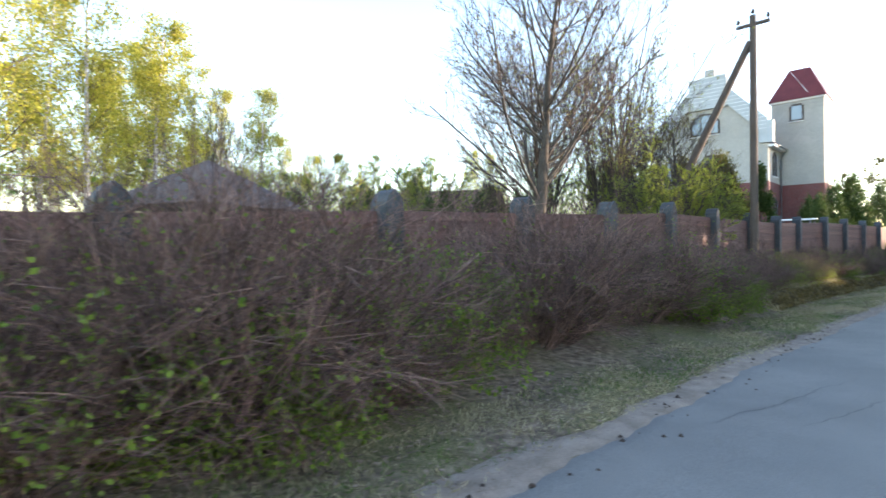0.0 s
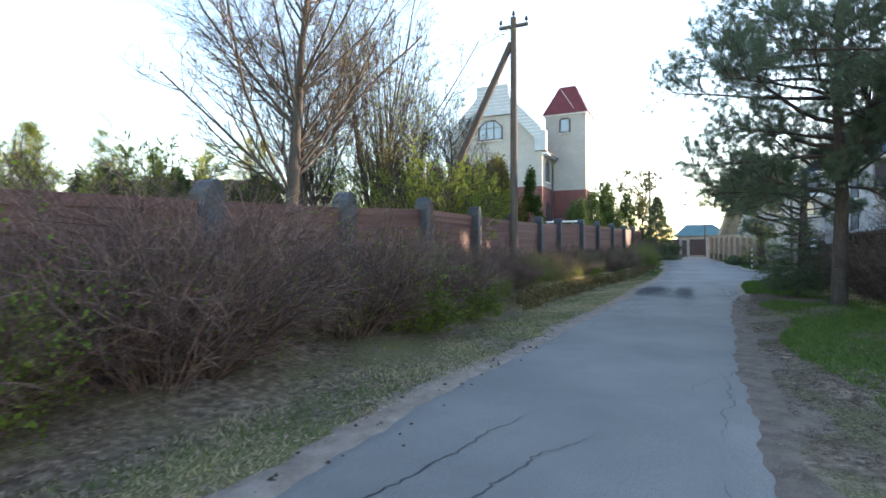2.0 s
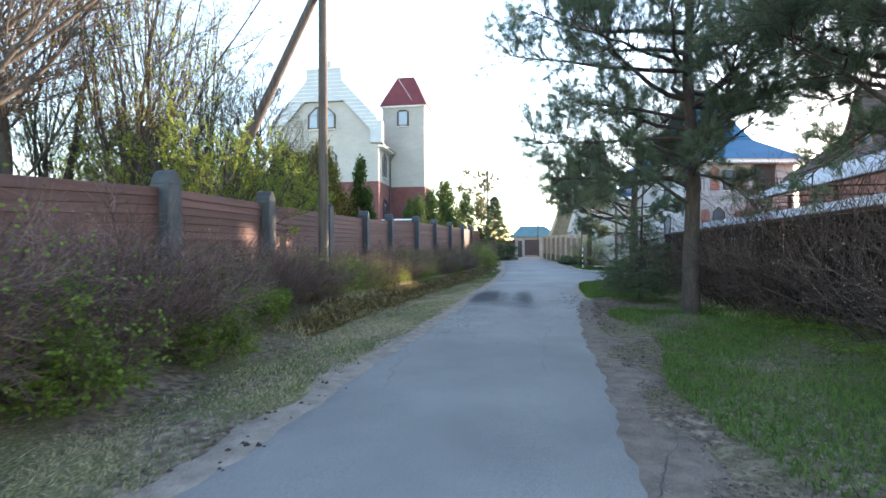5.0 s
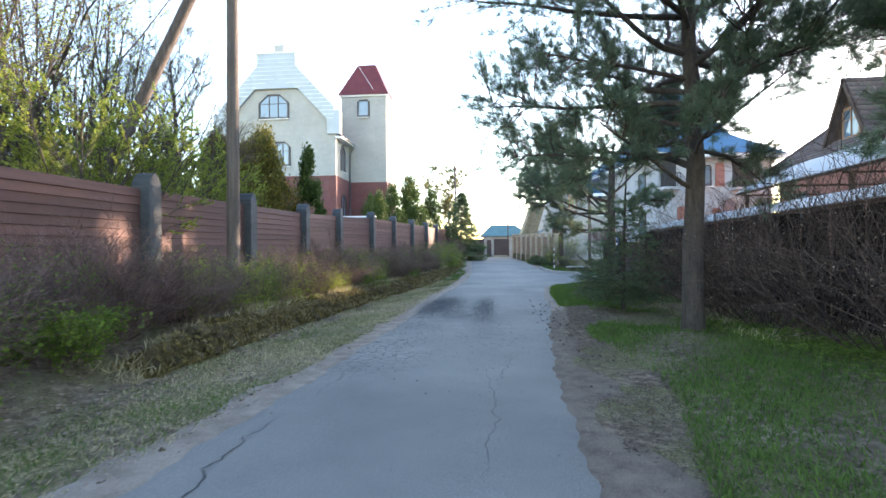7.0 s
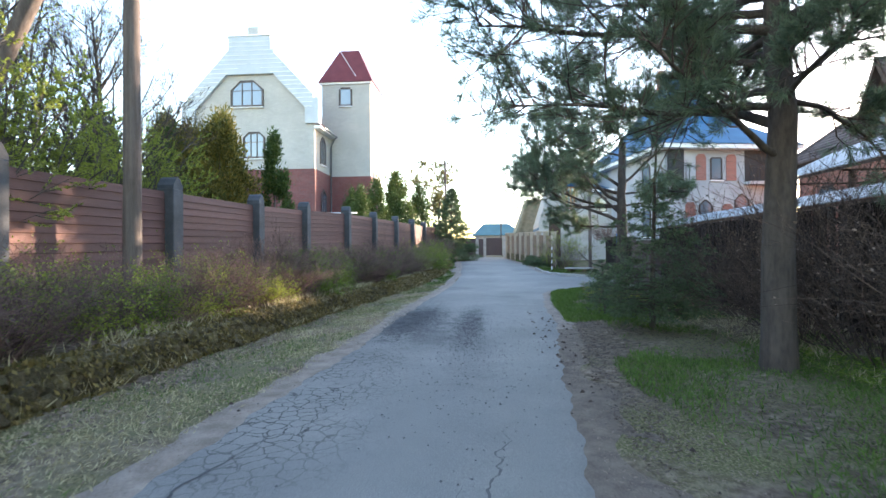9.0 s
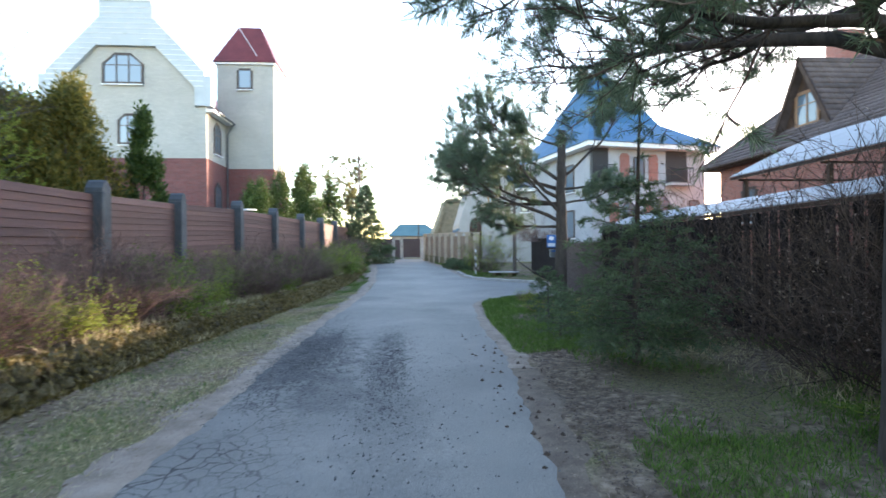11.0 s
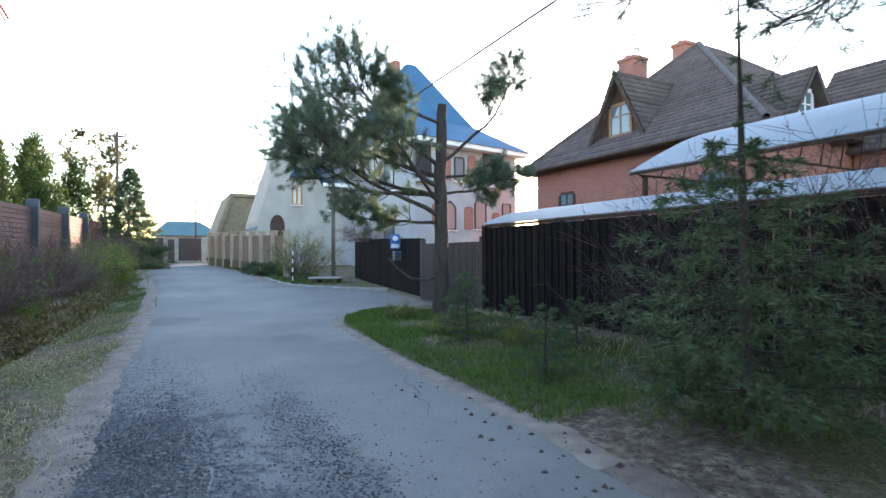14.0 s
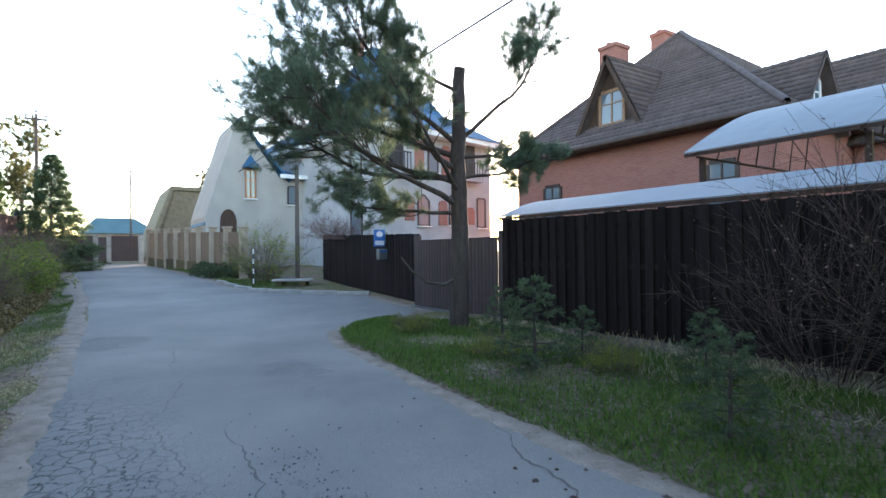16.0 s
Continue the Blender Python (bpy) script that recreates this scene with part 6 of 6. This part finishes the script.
def kerb():
    k = thing("kerb", "low concrete kerb round the driveway corner", "kerb", kind="structure")
    pts = [(7.35, 43.1), (6.4, 43.9), (5.4, 44.9), (4.55, 45.9), (4.05, 46.9), (3.8, 48.2), (3.72, 49.6), (3.66, 51.0)]
    for (x0, y0), (x1, y1) in zip(pts, pts[1:]):
        d, ln = math.degrees(math.atan2(-(x1 - x0), y1 - y0)), math.hypot(x1 - x0, y1 - y0)
        z = float(lerp_at((y0 + y1) / 2, ROAD_Z))
        part("kerb_stone", B(-0.08, 0.08, -ln / 2 + 0.01, ln / 2 - 0.01, -0.1, 0.13, 0.02), CONCRETE, k, at=pose((x0 + x1) / 2, (y0 + y1) / 2, z, 0, 0, d))


def cracks():
    """Long wandering cracks as thin sunk dark lines on the asphalt."""
    starts = [(-1.9, 5.0, 0.9), (-1.2, 5.5, 0.4), (0.35, 4.2, 0.1), (0.5, 8.0, 0.05), (-1.5, 13.5, 0.25), (0.3, 14.5, -0.1), (0.45, 17.0, 0.1), (-1.1, 19.0, 0.2), (-0.8, 25.5, 0.1), (-0.3, 28.0, 0.1), (-1.0, 26.0, 0.5), (1.2, 27.0, 1.2), (-0.6, 31.5, 0.3), (0.2, 9.5, 1.4), (-1.2, 28.5, 0.1), (-0.5, 29.5, -0.4), (-1.5, 22.0, 0.5), (-0.2, 33.5, 0.2), (-1.6, 16.5, 0.2)]
    r = np.random.default_rng(4)
    V, F, base = [], [], 0
    for x, y, slant in starts:
        n = 46
        t = np.linspace(0, 1, n)
        px = x + np.cumsum(r.normal(size=n)) * 0.022 + slant * t
        py = y + t * r.uniform(2.0, 3.6)
        w = 0.011 * np.sin(np.pi * np.clip(t, 0.03, 0.97)) * r.uniform(0.5, 1.4, n)
        lo, hi = LE(py), RE(py)
        z = lerp_at(py, ROAD_Z) + 0.004 + 0.02 * np.sin(np.pi * np.clip((px - lo) / (hi - lo), 0, 1)) + 0.004
        V.append(np.concatenate([np.stack([px - w, py, z], 1), np.stack([px + w, py, z], 1)]))
        i = np.arange(n - 1)
        F.append(np.stack([i, i + n, i + n + 1, i + 1], -1) + base)
        base += 2 * n
    put("road_cracks", mesh_of("road_cracks", np.concatenate(V), np.concatenate(F), BLACK), None, "dark wandering cracks in the asphalt", "crack", kind="stuff")


def pebbles(name, label, n, cx, cy, sx, sy, size, material, seed, category="gravel"):
    r = np.random.default_rng(seed)
    x, y = cx + r.normal(size=n) * sx, cy + r.normal(size=n) * sy
    lo, hi = LE(y), RE(y)
    z = lerp_at(y, ROAD_Z) + 0.006 + 0.02 * np.sin(np.pi * np.clip((x - lo) / (hi - lo), 0, 1))
    s = size * r.uniform(0.4, 1.5, (n, 1, 1))
    o = np.array([[1, 0, 0], [0, 1, 0], [-1, 0, 0], [0, -1, 0], [0, 0, 0.8]], float)[None] * s * r.uniform(0.7, 1.3, (n, 5, 1))
    a = r.uniform(0, 6.3, n)
    c, d = np.cos(a)[:, None], np.sin(a)[:, None]
    o = np.stack([o[..., 0] * c - o[..., 1] * d, o[..., 0] * d + o[..., 1] * c, o[..., 2]], -1)
    V = (np.stack([x, y, z], 1)[:, None] + o).reshape(-1, 3)
    f = np.array([[0, 1, 4], [1, 2, 4], [2, 3, 4], [3, 0, 4]])
    F = (f[None] + 5 * np.arange(n)[:, None, None]).reshape(-1, 3)
    put(name, mesh_of(name, V, F, material), None, label, category, kind="stuff")


def bench():
    b = thing("stone_bench", "low pale concrete slab bench on the verge", "bench", at=pose(6.0, 47.7, float(lerp_at(47.9, ROAD_Z)) + 0.12, 0, 0, 55))
    for s in (-1, 1):
        part("slab", B(s * 0.19 - 0.16, s * 0.19 + 0.16, -0.8, 0.8, 0.1, 0.19, 0.02), CONCRETE, b)
    for s in (-1, 1):
        part("leg", B(-0.32, 0.32, s * 0.5 - 0.12, s * 0.5 + 0.12, -0.15, 0.1, 0.01), STONE, b)


def marker():
    m = thing("marker_stick", "thin black and white striped marker stick", "marker", at=pose(4.35, 47.6, float(lerp_at(47.6, ROAD_Z))))
    for k in range(8):
        part("band", B(-0.02, 0.02, -0.02, 0.02, k * 0.2 - (0.2 if k == 0 else 0), k * 0.2 + 0.2), WHITE_PAINT if k % 2 else BLACK, m)


def gazebo():
    g = thing("garden_pavilion", "small garden pavilion with dark shingled pyramid roof", "pavilion", at=at_ground(-13.3, 4.9, 20, 1.0, 0.45))
    for x in (-1.2, 1.2):
        for y in (-1.2, 1.2):
            part("post", B(x - 0.07, x + 0.07, y - 0.07, y + 0.07, -0.8, 1.9), WOOD_DARK, g)
    bm = bmesh.new()
    v = [bm.verts.new(c) for c in ((-1.8, -1.8, 1.85), (1.8, -1.8, 1.85), (1.8, 1.8, 1.85), (-1.8, 1.8, 1.85), (0, 0, 3.1))]
    for f in ((0, 1, 4), (1, 2, 4), (2, 3, 4), (3, 0, 4), (3, 2, 1, 0)):
        bm.faces.new([v[i] for i in f])
    part("roof", bm, TILE_BROWN, g, "dark shingle roof")
    c = thing("garden_house", "low brown garden house beyond the trees", "house", at=at_ground(-26, 25, 25))
    part("wall", B(-4, 4, -2.5, 2.5, -0.5, 2.4), WOOD_DARK, c)
    part("roof", prism([(-3.2, 2.3), (3.2, 2.3), (0, 4.2)], "x", -4.6, 4.6), mat("rusty_brown_roof", (0.14, 0.08, 0.05), (0.22, 0.13, 0.08)), c, "rusty brown pitched roof")


stone_wall()
kerb()
cracks()
pebbles("loose_gravel", "dark loose gravel on the worn asphalt", 6500, -1.25, 26.8, 0.3, 1.4, 0.01, mat("dark_gravel", (0.03, 0.03, 0.032), (0.1, 0.1, 0.105), island=0.4), 1)
pebbles("loose_gravel", "loose gravel along the worn wheel track", 3200, 0.08, 25.9, 0.19, 1.7, 0.009, bpy.data.materials["dark_gravel"], 2)
pebbles("fine_gravel", "scattered fine gravel on the asphalt", 1100, 0.2, 23.5, 0.7, 3.2, 0.01, bpy.data.materials["dark_gravel"], 3)
pebbles("fallen_cones", "fallen pine cones along the road edge", 130, 1.9, 23.5, 0.35, 2.6, 0.026, mat("cone_brown", (0.03, 0.02, 0.015), (0.08, 0.055, 0.04), island=0.3), 5, "pine cones")
pebbles("edge_clods", "dark clods along the left road edge", 160, -2.35, 10.0, 0.18, 7.0, 0.022, bpy.data.materials["cone_brown"], 6, "clods")
def shelter():
    h = thing("garden_shelter", "small garden shelter with white sheet roof behind the fence", "shelter")
    z = float(ground_z(-10.0, 50.5))
    part("roof", slab([(-11.3, 49.4, 4.25), (-8.8, 49.4, 4.25), (-8.8, 51.4, 4.4), (-11.3, 51.4, 4.4)], 0.1), WHITE_PAINT, h, "white sheet roof")
    for x in (-11.1, -9.0):
        for y in (49.6, 51.2):
            part("post", B(x - 0.06, x + 0.06, y - 0.06, y + 0.06, z - 0.4, 4.16), GREY_METAL, h)


shelter()
bench()
marker()
gazebo()
